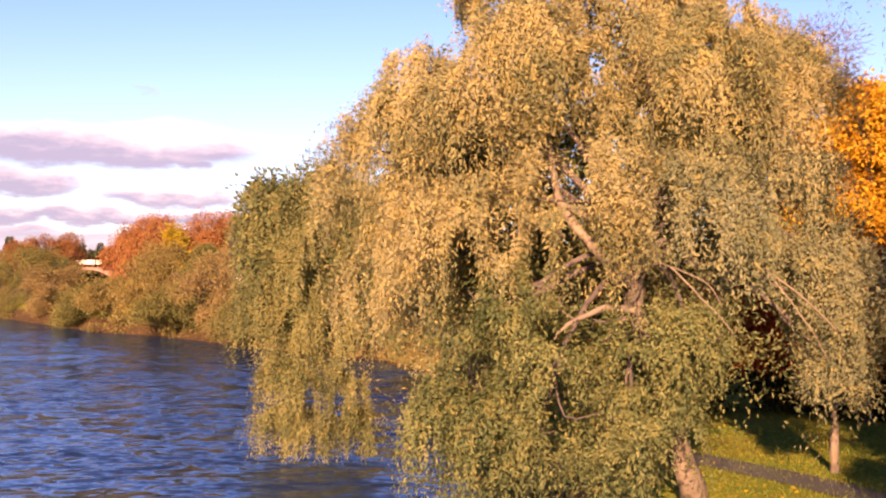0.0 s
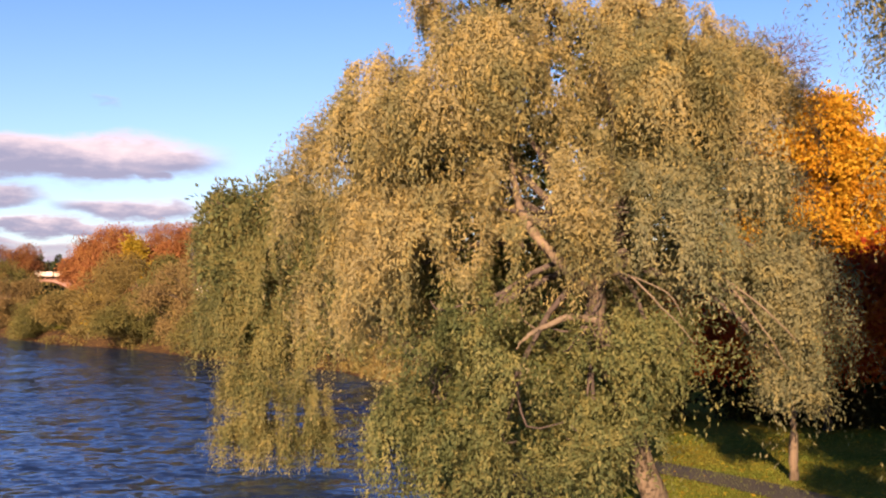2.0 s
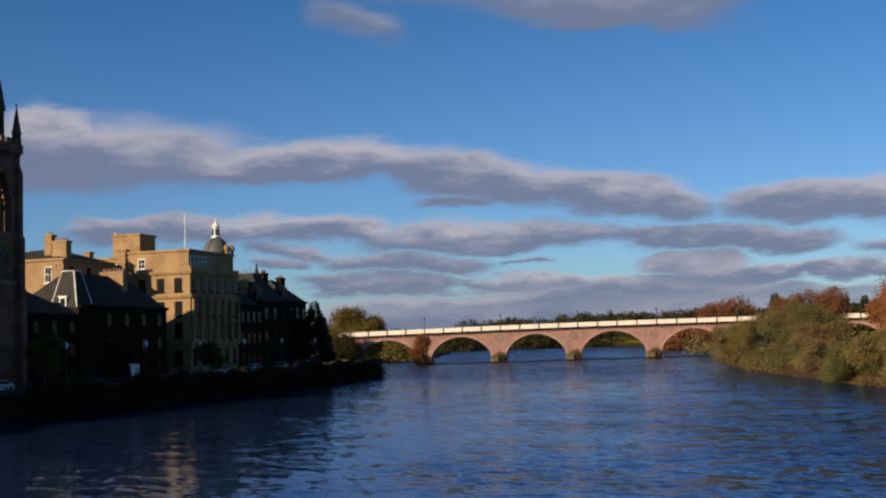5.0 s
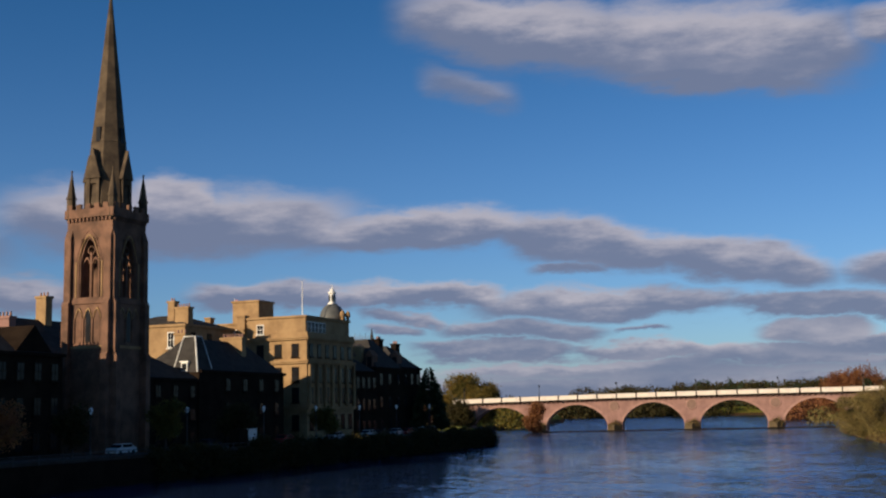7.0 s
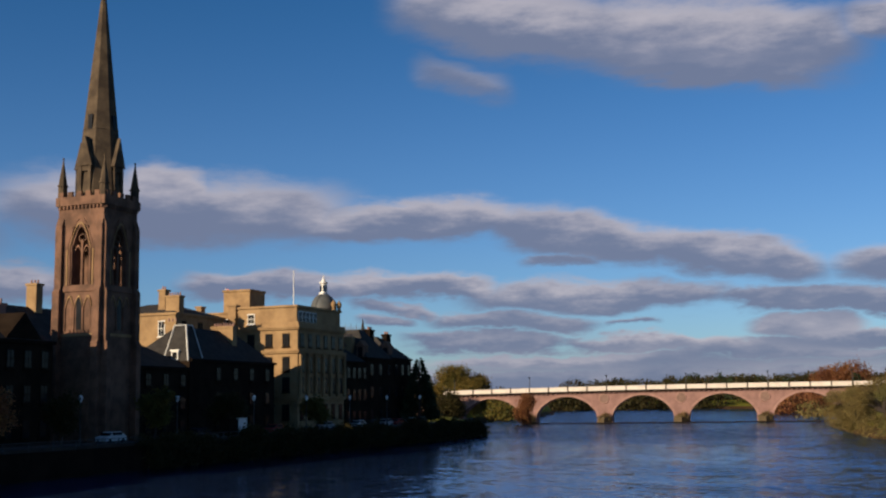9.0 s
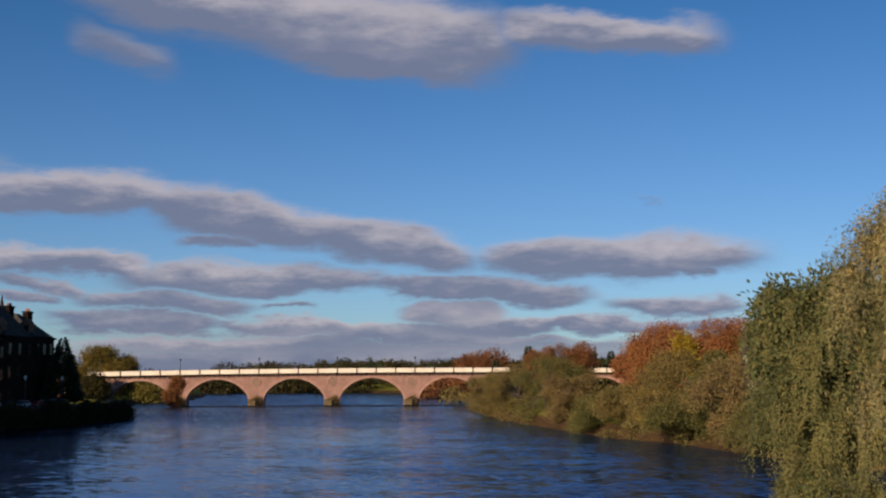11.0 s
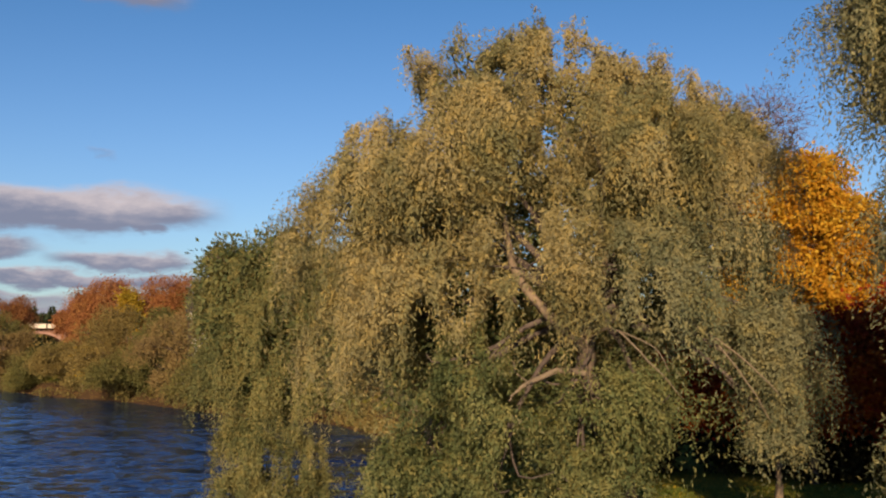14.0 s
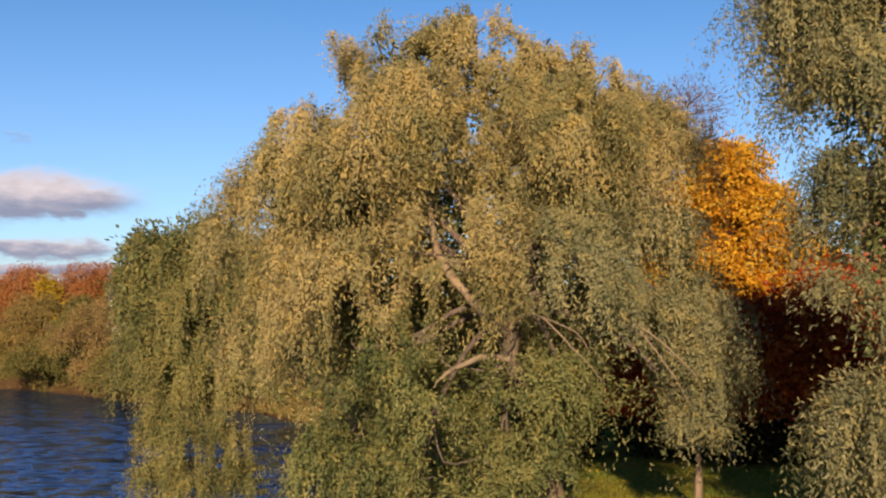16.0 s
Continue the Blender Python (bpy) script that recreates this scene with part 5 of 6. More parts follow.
def make_river_willow():
    at = polar(5.0, 53.0)
    t = thing("weeping_willow", (at.x, at.y, 0), "olive weeping willow trailing its branches into the river", "tree", turn=radians(5.0))
    rng = random.Random(6)
    lobes = [(-2.0, 0, 10.9, 1.5, 1.8, 1.4), (-0.4, 0.2, 11.3, 1.6, 2, 1.4), (1.6, 0, 10.8, 1.8, 2, 1.5), (-2.6, 0, 9.0, 1.2, 1.6, 1.4), (-0.6, -1.2, 8.8, 1.9, 1.6, 1.6), (1.6, -1.2, 8.4, 1.9, 1.5, 1.6),
             (-1.9, -0.6, 6.8, 1.2, 1.4, 1.3), (0.1, -1.6, 6.0, 1.7, 1.3, 1.3), (2.0, -1.4, 5.8, 1.4, 1.3, 1.2), (3.2, 0.2, 7.5, 1.6, 1.6, 1.6), (-1.1, -1.4, 3.4, 1.0, 1.0, 0.9), (0.5, -1.8, 3.4, 1.2, 1.0, 0.9), (-1.3, -1.2, 1.5, 1.1, 0.9, 0.7), (0.4, -1.6, 1.4, 1.3, 0.9, 0.7), (1.5, -1.4, 1.6, 1.0, 0.9, 0.8), (-0.5, -1.0, 4.8, 1.2, 1.0, 1.0)]
    weeping_crown("crown", tufts(lobes, 6, 0.45, 4), 1900, 6, 23, 1.6, 0.14, 0.045, WILLOW_OLIVE, t, 21, 0.05, [(1.75, 4.1, 0.22, 0.8, 9), (2.9, 2.6, 0.6, 2.4, 9), (0.5, 5.2, 0.3, 1.0, -0.6), (-0.35, 2.6, 0.2, 0.9, -1.0), (0.9, 2.4, 0.25, 0.8, 9), (-1.2, 6.0, 0.25, 0.6, -0.8), (-0.3, 8.0, 0.35, 0.4, -1.0)])
    # Darker green inside the crown stands in for its inner shade.
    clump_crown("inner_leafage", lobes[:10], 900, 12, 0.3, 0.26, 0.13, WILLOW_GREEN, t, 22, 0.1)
    tubes("trunk", [curve_line([(8.6, 3.6, 0.2), (7.2, 2.4, 3.8), (4.2, 1.0, 6.4), (1.6, 0.3, 8.2), (0, 0, 11)], [0.42, 0.34, 0.25, 0.16, 0.05], 5, 0.03, rng)], BARK, t, 9)
    tubes("limb", limbs_to(lobes[:10], (3.6, 0.9, 6.8), rng, 0.11, 0.03), DARK_BARK, t, 6)


def make_park_willow():
    at = polar(-29.0, 24.0)
    t = thing("weeping_willow", (at.x, at.y, 0), "grey-green weeping willow standing in the park", "tree", turn=radians(-29.0))
    rng = random.Random(7)
    lobes = [(-1.6, 0.2, 14.2, 1.2, 1.4, 1.2), (0.3, 0, 15.0, 1.5, 1.6, 1.3), (-0.8, -0.4, 12.6, 1.2, 1.4, 1.1), (1.6, 0, 13.0, 1.8, 1.8, 1.5), (-0.9, 0, 10.2, 1.2, 1.4, 1.3), (1.0, -0.5, 10.4, 1.6, 1.5, 1.4),
             (-0.5, -0.4, 8.2, 1.2, 1.3, 1.2), (1.4, -0.4, 7.8, 1.5, 1.4, 1.3), (-0.8, -0.8, 6.3, 0.7, 0.7, 0.45), (0.9, -0.8, 5.9, 1.0, 0.9, 0.7), (2.8, 0, 9.6, 1.5, 1.5, 1.5), (2.6, 0, 6.5, 1.3, 1.3, 1.2),
             (0.6, 0.3, 15.9, 1.7, 1.7, 1.2), (2.6, 0.3, 15.6, 1.8, 1.8, 1.3), (-0.8, 0.5, 15.3, 1.2, 1.4, 1.0), (-2.2, 0.2, 13.7, 1.0, 1.1, 0.9)]
    weeping_crown("crown", tufts(lobes, 7, 0.44, 5), 1900, 6, 22, 1.2, 0.12, 0.034, WILLOW_GREY, t, 31, 2.6, [(-0.5, 9.5, 0.45, 1.0, 9), (-1.75, 7.4, 0.75, 1.1, 9), (-0.6, 13.4, 0.3, 0.5, 9), (0.6, 12.0, 0.3, 0.5, 9)])
    weeping_crown("low_bough", tufts(lobes[8:10], 5, 0.5, 16), 150, 7, 26, 2.3, 0.13, 0.034, WILLOW_GREY, t, 36, 2.6, (), 0.5)
    weeping_crown("hanging_bough", tufts(lobes[:3], 6, 0.48, 15), 260, 6, 22, 1.1, 0.12, 0.036, WILLOW_GREY, t, 35, 2.6, (), 0.4)
    # Inside leaves coloured darker than the crown, as shade within it.
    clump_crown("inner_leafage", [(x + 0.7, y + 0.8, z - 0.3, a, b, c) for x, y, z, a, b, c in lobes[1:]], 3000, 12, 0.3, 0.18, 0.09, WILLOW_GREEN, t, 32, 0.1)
    tubes("trunk", [curve_line([(2.2, 1.0, 2.2), (1.9, 0.9, 5.0), (1.2, 0.5, 8.6), (0.7, 0.2, 11.5), (0.3, 0, 15.2)], [0.42, 0.35, 0.26, 0.17, 0.04], 5, 0.03, rng)], DARK_BARK, t, 9)
    tubes("limb", limbs_to(lobes, (1.3, 0.5, 8.0), rng, 0.11, 0.025), DARK_BARK, t, 6)


make_great_willow()
make_river_willow()
make_park_willow()


def broadleaf(name, az, d, lobes, mat, label, clumps, per, spread, ln, wd, trunk_r=0.3, base=None, seed=1, inner=0.5, bark=DARK_BARK, lean=0.0):
    """A broad-leaved tree; lobes are given about the trunk, heights above the ground."""
    p = polar(az, d)
    gz = ground_z(p.x, p.y) if base is None else base
    t = thing(name, (p.x, p.y, gz), label, "tree", turn=radians(az))
    rng = random.Random(seed)
    top = max(l[2] for l in lobes)
    fork = (lean, 0, top * 0.45)
    tubes("trunk", [curve_line([(0, 0, -0.4), (lean * 0.4, 0, top * 0.2), fork, (lean * 1.2, 0, top * 0.95)], [trunk_r, trunk_r * 0.8, trunk_r * 0.6, trunk_r * 0.12], 5, trunk_r * 0.05, rng)], bark, t, 8)
    tubes("limb", limbs_to(lobes, fork, rng, trunk_r * 0.4, trunk_r * 0.1), bark, t, 5)
    clump_crown("crown", lobes, clumps, per, spread, ln, wd, mat, t, seed, inner)
    return t


def heap(w, h, n, seed, low=0.25, depth=None):
    """An uneven heap of lobes, w wide and h high."""
    rng = random.Random(seed)
    depth = depth or w
    out = []
    for i in range(n):
        z = h * (low + (0.86 - low) * (i + 0.5) / n)
        k = math.sqrt(max(0.05, 1 - ((z / h - 0.5) / 0.58) ** 2))
        r = w * rng.uniform(0.2, 0.3)
        out.append((rng.uniform(-0.5, 0.5) * w * k * 0.75, rng.uniform(-0.5, 0.5) * depth * k * 0.6, z, r, r, r * rng.uniform(0.6, 0.85)))
    return out


# park: orange maple, shaded red maples, slim young tree, bare tree, undergrowth darkened for shade
broadleaf("orange_maple", -20.9, 52, tufts([(-0.1, 0, 11.8, 1.7, 2, 1.4), (0.6, 0, 10.2, 2.0, 2.2, 1.6), (-0.8, 0, 10.0, 2.0, 2.2, 1.8), (1.5, -0.4, 8.2, 2.1, 2.2, 1.5), (-1.0, -0.4, 7.8, 2.4, 2.2, 1.6), (2.4, 0, 6.6, 1.9, 2, 1.3), (-2.8, 0, 7.0, 2.0, 2, 1.4), (0.4, -0.6, 6.2, 2.2, 1.8, 1.4)], 6, 0.5, 41),
          ORANGE, "tall maple in bright orange autumn leaf", 2600, 28, 0.24, 0.17, 0.12, 0.28, seed=41, inner=0.6)
broadleaf("red_maple", -20.6, 46, [(-3.8, -1, 4.2, 1.8, 1.8, 1.4), (-1.6, -0.6, 4.3, 2.2, 2, 1.4), (1.2, 0, 4.6, 2.4, 2.2, 1.5), (3.4, 0, 4.4, 2.4, 2.2, 1.5), (-3.0, -1.4, 3.0, 1.6, 1.3, 1.0), (2.0, -0.6, 3.2, 2.4, 1.6, 1.2), (4.6, 0, 3.0, 2.2, 1.6, 1.4)],
          RED, "low maple with deep red autumn leaves in shade", 1500, 32, 0.32, 0.2, 0.15, 0.22, seed=42)
broadleaf("red_maple", -25.5, 50, heap(8, 7, 9, 43), RED, "low maple with deep red autumn leaves in shade", 900, 24, 0.34, 0.26, 0.2, 0.22, seed=43)
broadleaf("young_tree", -19.0, 34.5, [(0, 0.2, 6.2, 0.9, 0.9, 0.8), (-0.2, 0, 5.0, 0.8, 0.8, 0.7)], WILLOW_GREEN, "slim young tree beside the footpath", 130, 18, 0.2, 0.18, 0.05, 0.15, seed=44, bark=BARK)


def make_bare_tree():
    p = polar(-17.1, 78)
    gz = ground_z(p.x, p.y)
    t = thing("bare_tree", (p.x, p.y, gz), "tall tree almost bare with purple twigs", "tree", turn=radians(-17.7))
    rng = random.Random(51)
    lines = [curve_line([(0, 0, -0.3), (0.3, 0, 6), (0, 0, 12), (0.4, 0, 21)], [0.5, 0.4, 0.28, 0.04], 5, 0.05, rng)]

    def grow(p, d, length, r, depth):
        q = p + d * length
        lines.append(curve_line([p, p.lerp(q, 0.5) + Vector((rng.uniform(-1, 1), rng.uniform(-1, 1), rng.uniform(0, 1))) * length * 0.08, q], [r, r * 0.75, r * 0.5], 2, 0, rng))
        if depth:
            for _ in range(3 if depth > 1 else 4):
                nd = (d + Vector((rng.uniform(-1, 1), rng.uniform(-1, 1), rng.uniform(-0.35, 0.7))) * 0.75).normalized()
                grow(p.lerp(q, rng.uniform(0.45, 1.0)), nd, length * rng.uniform(0.55, 0.8), r * 0.55, depth - 1)
    for k in range(11):
        a = k * 2.4
        grow(Vector((0, 0, 8 + k * 0.9)), Vector((math.cos(a), math.sin(a), rng.uniform(0.5, 1.1))).normalized(), rng.uniform(3.2, 4.6) * (1 - k * 0.03), 0.14, 4)
    tubes("bough", lines, DARK_BARK, t, 4)
    clump_crown("twig_crown", heap(10, 23.5, 16, 52, 0.5), 1500, 10, 0.5, 0.45, 0.05, PURPLE_TWIG, t, 52, 0.6)


make_bare_tree()
# Stands out of view to the right, added to shade the red maples.
broadleaf("unseen_shade_tree", -46, 20, heap(7, 16, 14, 58, 0.2), DARK_LEAF, "unseen dense tree added to shade the park", 1500, 18, 0.4, 0.2, 0.12, 0.3, seed=58)
# Dark shrubs added to cover lawn where only deep shade falls.
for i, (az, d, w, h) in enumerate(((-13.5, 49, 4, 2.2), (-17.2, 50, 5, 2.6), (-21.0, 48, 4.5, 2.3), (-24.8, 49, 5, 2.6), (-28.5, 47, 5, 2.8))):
    broadleaf("shrub", az, d, heap(w, h, 9, 340 + i, 0.15), DARK_LEAF, "low dark leaf mass standing for shade under the maples", 420, 16, 0.28, 0.2, 0.13, 0.06, seed=340 + i)
# Backdrop growth, its shade put into the dark leaf colour.
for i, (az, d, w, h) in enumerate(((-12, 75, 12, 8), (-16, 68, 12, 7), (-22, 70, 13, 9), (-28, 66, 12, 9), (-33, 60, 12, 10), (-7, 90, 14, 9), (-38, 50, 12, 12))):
    broadleaf("shrub", az, d, heap(w, h, 10, 60 + i, 0.12), DARK_LEAF, "dense backdrop shrubbery with leaf colour darkened for shade", 700, 20, 0.6, 0.4, 0.28, 0.2, seed=60 + i)

# far bank woods downstream of the bridge: osiers by the water, copper beeches behind
OSIERS = [(5.0, 118, 11, 9.5), (7.2, 130, 12, 8.4), (9.2, 140, 13, 11), (11.0, 152, 12, 10.5), (12.6, 158, 12, 11.5), (14.1, 170, 11, 7.0), (15.8, 182, 11, 5.4), (17.5, 205, 9, 9.0), (18.6, 225, 14, 12.5), (19.9, 250, 13, 11), (21.0, 275, 12, 9), (2.8, 116, 11, 9), (-0.3, 108, 12, 10)]
for i, (az, d, w, h) in enumerate(OSIERS):
    broadleaf("osier", az, d - 1.5, tufts(heap(w, h, 9, 80 + i, 0.08), 5, 0.5, 90 + i), (OSIER, OSIER_GREEN, OSIER_TAN, OSIER_GREEN, OSIER)[i % 5], "bushy osier in fading olive and tan leaf at the water's edge", 2300, 13, 0.34, 0.26, 0.13, 0.2, base=0.2, seed=80 + i, inner=0.6)
BEECHES = [(10.2, 178, 10.5, 14.8, COPPER), (13.2, 182, 10.5, 14.4, COPPER), (14.3, 186, 6, 12.0, COPPER), (8.4, 176, 10, 13.0, OLIVE), (18.6, 275, 9, 14.0, RUSSET), (17.3, 280, 10, 15.2, RUSSET), (6.5, 165, 12, 14, OLIVE), (4.2, 160, 12, 14, OLIVE)]
for i, (az, d, w, h, mat) in enumerate(BEECHES):
    broadleaf("beech", az, d, heap(w, h, 15, 100 + i, 0.3), mat, "round-headed beech in rusty copper leaf" if mat is COPPER else "broad tree in dull russet and olive leaf", 1400, 24, 0.42, 0.26, 0.17, 0.35, seed=100 + i)
broadleaf("golden_shrub", 12.0, 172, heap(3.2, 13.2, 8, 121, 0.5), GOLD, "slender birch in yellow leaf", 260, 14, 0.5, 0.4, 0.25, 0.15, seed=121)
broadleaf("golden_shrub", 14.0, 163, heap(3.0, 6.2, 7, 122, 0.45), GOLD, "low bush in yellow leaf", 200, 12, 0.4, 0.35, 0.22, 0.1, seed=122)


def bank_scrub():
    """Low scrub and trailing growth all along the far part of the bank."""
    rng = np.random.default_rng(171)
    line = [np.array(p, float) for p in RIGHT_BANK[7:16]]
    pos, face = [], []
    for a, b in zip(line, line[1:]):
        n = int(np.linalg.norm(b - a) / 2.6)
        way = (b - a) / np.linalg.norm(b - a)
        inland = np.array([way[1], -way[0]])
        for k in range(n):
            if rng.uniform() < (0.6 if a[0] < -16 else 0.1):
                continue
            q = a + (b - a) * (k + rng.uniform(-0.4, 0.4)) / n + inland * rng.uniform(0.6, 2.2)
            h, w = rng.uniform(0.9, 3.4), rng.uniform(1.1, 2.3)
            d = rng.normal(size=(170, 3))
            d /= np.linalg.norm(d, axis=1, keepdims=True)
            r = rng.uniform(0.6, 1.05, (170, 1))
            pos.append(np.array([q[0], q[1], h * 0.42]) + d * r * np.array([w, w, h * 0.55]))
            face.append(d)
    pos, face = np.concatenate(pos), np.concatenate(face)
    ok = pos[:, 2] > 0.03
    pos, face = pos[ok], face[ok]
    tagged(leaf_mesh("bank_scrub", pos, face + rng.normal(size=pos.shape) * 0.6, 0.4, 0.2, OSIER, None, rng, facing=face, loose=0.4), "low tan scrub trailing along the river's edge", "scrub", kind="stuff")


bank_scrub()


def conifer(az, d, h, w, label="dark pointed conifer among broad trees", base=None, seed=1):
    p = polar(az, d)
    gz = ground_z(p.x, p.y) if base is None else base
    t = thing("conifer", (p.x, p.y, gz), label, "tree")
    rng = np.random.default_rng(seed)
    tubes("trunk", [[((0, 0, -0.5), w * 0.06), ((0, 0, h * 0.5), w * 0.04), ((0, 0, h * 0.97), 0.03)]], DARK_BARK, t, 6)
    n = 5200
    z = h * (0.06 + 0.94 * (1 - np.sqrt(rng.uniform(0, 1, n))))
    a = rng.uniform(0, 6.283, n)
    tier = 0.86 + 0.14 * np.sin(z / h * 44 + 3 * np.sin(a * 3))
    r = w / 2 * (1 - z / h) ** 0.8 * tier * rng.uniform(0.45, 1.05, n) + 0.08
    pos = np.stack([r * np.cos(a), r * np.sin(a), z], 1)
    way = np.stack([np.cos(a), np.sin(a), rng.normal(-0.25, 0.3, n)], 1)
    leaf_mesh("crown", pos, way, h * 0.06, h * 0.03, PINE, t, rng)


conifer(41.6, 262, 14.5, 9.5, "dark pointed conifer at the end of the quay", 3.4, 131)
broadleaf("beech", 24.6, 640, heap(13, 15, 12, 109, 0.3), RUSSET, "broad tree in dull russet leaf beyond the bridge", 700, 16, 0.7, 0.7, 0.5, 0.4, seed=109)
broadleaf("beech", 21.7, 430, heap(19, 20.5, 15, 108, 0.3), RUSSET, "broad tree in dull russet leaf beyond the bridge", 1500, 16, 0.6, 0.55, 0.38, 0.4, seed=108)
conifer(19.4, 330, 15.5, 7.5, seed=132)
conifer(21.0, 420, 15, 7, seed=133)
for i in range(7):
    conifer(15.0 + i * 0.42, 455 + 14 * (i % 3), 15.5 + 2 * (i % 2), 8, "dark conifer in a stand behind the bridge", seed=140 + i)
broadleaf("lime_tree", 39.5, 432, heap(17, 17.5, 16, 151, 0.12), GOLDEN_OLIVE, "rounded lime tree turning olive gold by the bridge", 2600, 16, 0.6, 0.5, 0.33, 0.4, base=3.4, seed=151, inner=0.6)
broadleaf("lime_tree", 40.9, 400, heap(9, 10, 10, 152, 0.1), GOLDEN_OLIVE, "low rounded tree by the bridge end", 1300, 14, 0.55, 0.45, 0.3, 0.3, base=3.4, seed=152)
broadleaf("lime_tree", 40.2, 372, heap(10, 7.5, 10, 153, 0.1), DARK_LEAF, "low dark rounded tree by the bridge end", 1000, 14, 0.6, 0.5, 0.35, 0.3, base=2.4, seed=153)


broadleaf("islet_bush", 36.5, 392, heap(6.5, 10.5, 9, 155, 0.1), RUSSET, "dull purple bush growing at the foot of a bridge pier", 700, 14, 0.5, 0.45, 0.3, 0.5, base=0.0, seed=155)


def far_wood(name, label, spots, mat, seed, ln=1.6):
    """Woodland on the skyline."""
    rng = np.random.default_rng(seed)
    pos = []
    for az, d, w, h in spots:
        p = polar(az, d)
        g = ground_z(p.x, p.y)
        n = int(85 * w * h / 60)
        q = rng.normal(size=(n, 3))
        q /= np.linalg.norm(q, axis=1, keepdims=True)
        q *= rng.uniform(0.6, 1.05, (n, 1))
        pos.append(np.stack([p.x + q[:, 0] * w / 2, p.y + q[:, 1] * w / 2, g + h * 0.5 + q[:, 2] * h * 0.5], 1))
    pos = np.concatenate(pos)
    ob = leaf_mesh(name, pos, rng.normal(size=pos.shape), ln * 1.15, ln * 0.85, mat, None, rng)
    tagged(ob, label, "woodland", kind="stuff")


rng0 = random.Random(9)
far_wood("far_wood", "distant dark woodland along the skyline", [(rng0.uniform(6, 50), rng0.uniform(850, 1150), rng0.uniform(18, 34), rng0.uniform(13, 21)) for _ in range(330)], DARK_LEAF, 161)
far_wood("far_wood", "distant dark conifers on the skyline", [(rng0.uniform(14, 30), rng0.uniform(900, 1050), rng0.uniform(7, 12), rng0.uniform(14, 23)) for _ in range(60)], PINE, 162)
far_wood("far_wood", "riverside bushes beyond the bridge", [(rng0.uniform(36.5, 43), rng0.uniform(460, 520), rng0.uniform(9, 15), rng0.uniform(6, 10)) for _ in range(40)], OLIVE, 163, 1.0)
far_wood("far_wood", "riverside bushes beyond the bridge", [(rng0.uniform(14, 23.2), rng0.uniform(440, 520), rng0.uniform(9, 15), rng0.uniform(6, 10)) for _ in range(45)], OSIER, 164, 1.0)
far_wood("far_wood", "russet trees beyond the bridge", [(rng0.uniform(16, 25), rng0.uniform(560, 700), rng0.uniform(14, 22), rng0.uniform(12, 17)) for _ in range(34)], RUSSET, 165, 1.3)

# ---------- small things ----------


def quay_point(az, off):
    y = on_line(az, off)
    return LINE @ Vector((-off, y, STREET_Z))


def quay_tree(az, off, h, w, mat, label, seed):
    p = quay_point(az, off)
    t = thing("street_tree", p, label, "tree")
    rng = random.Random(seed)
    lobes = heap(w, h, 8, seed, 0.35)
    tubes("trunk", [curve_line([(0, 0, -0.3), (0.1, 0, h * 0.3), (0, 0, h * 0.7)], [0.16, 0.13, 0.05], 4, 0.02, rng)], DARK_BARK, t, 7)
    tubes("limb", limbs_to(lobes, (0.05, 0, h * 0.35), rng, 0.07, 0.02), DARK_BARK, t, 5)
    clump_crown("crown", lobes, 420, 14, 0.35, 0.3, 0.2, mat, t, seed)


quay_tree(61.6, 5, 6.5, 6.5, COPPER, "small street tree with fading copper leaves", 201)
quay_tree(54.2, 5, 7.0, 4, OLIVE, "slim street tree with olive leaves on the quay", 202)
quay_tree(46.6, 5, 5.5, 4.5, OLIVE, "small rounded street tree with olive leaves", 203)
quay_tree(50.8, 5, 6.5, 4.5, DARK_LEAF, "small dark street tree on the quay", 204)
quay_tree(58.4, 5, 6.0, 4.0, DARK_LEAF, "small dark street tree on the quay", 205)


def quay_shrub(y, w, h, seed):
    p = LINE @ Vector((0.5, y, 0))
    t = thing("wall_shrub", (p.x, p.y, -0.1), "dark ivy and scrub grown over the river wall", "shrub", "scrub along the river wall", turn=radians(19.6))
    rng = random.Random(seed)
    lobes = [(rng.uniform(-0.5, 0.5), rng.uniform(-0.5, 0.5) * w, h * rng.uniform(0.15, 0.9), rng.uniform(0.7, 1.4), w * 0.22, h * 0.18) for _ in range(9)]
    tubes("stem", limbs_to(lobes[:6], (-0.3, 0, 0.3), rng, 0.07, 0.02), DARK_BARK, t, 5)
    # DARK_LEAF carries the shade along the quay in its tones.
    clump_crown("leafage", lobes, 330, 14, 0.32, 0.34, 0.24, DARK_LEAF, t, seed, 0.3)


rng1 = random.Random(31)
for k in range(24):
    quay_shrub(-1.5 - 5.4 * k, rng1.uniform(5, 8), rng1.uniform(3.4, 4.9), 240 + k)


def street_lamp(az):
    p = quay_point(az, 4.2)
    t = thing("street_lamp", p, "slim dark street lamp on the riverside pavement", "lamp", "lamps along the quay")
    part("post", lathe([(0.16, 0), (0.14, 0.8), (0.08, 1.0), (0.06, 5.0), (0.1, 5.1)], 8), METAL_DARK, t)
    part("lantern", lathe([(0.12, 5.1), (0.26, 5.6), (0.28, 5.7), (0.05, 6.0)], 6), PALE_FRAME, t)
    return t


for az in (62.0, 57.6, 53.2, 49.6, 47.1, 45.0, 43.2, 41.6):
    street_lamp(az)

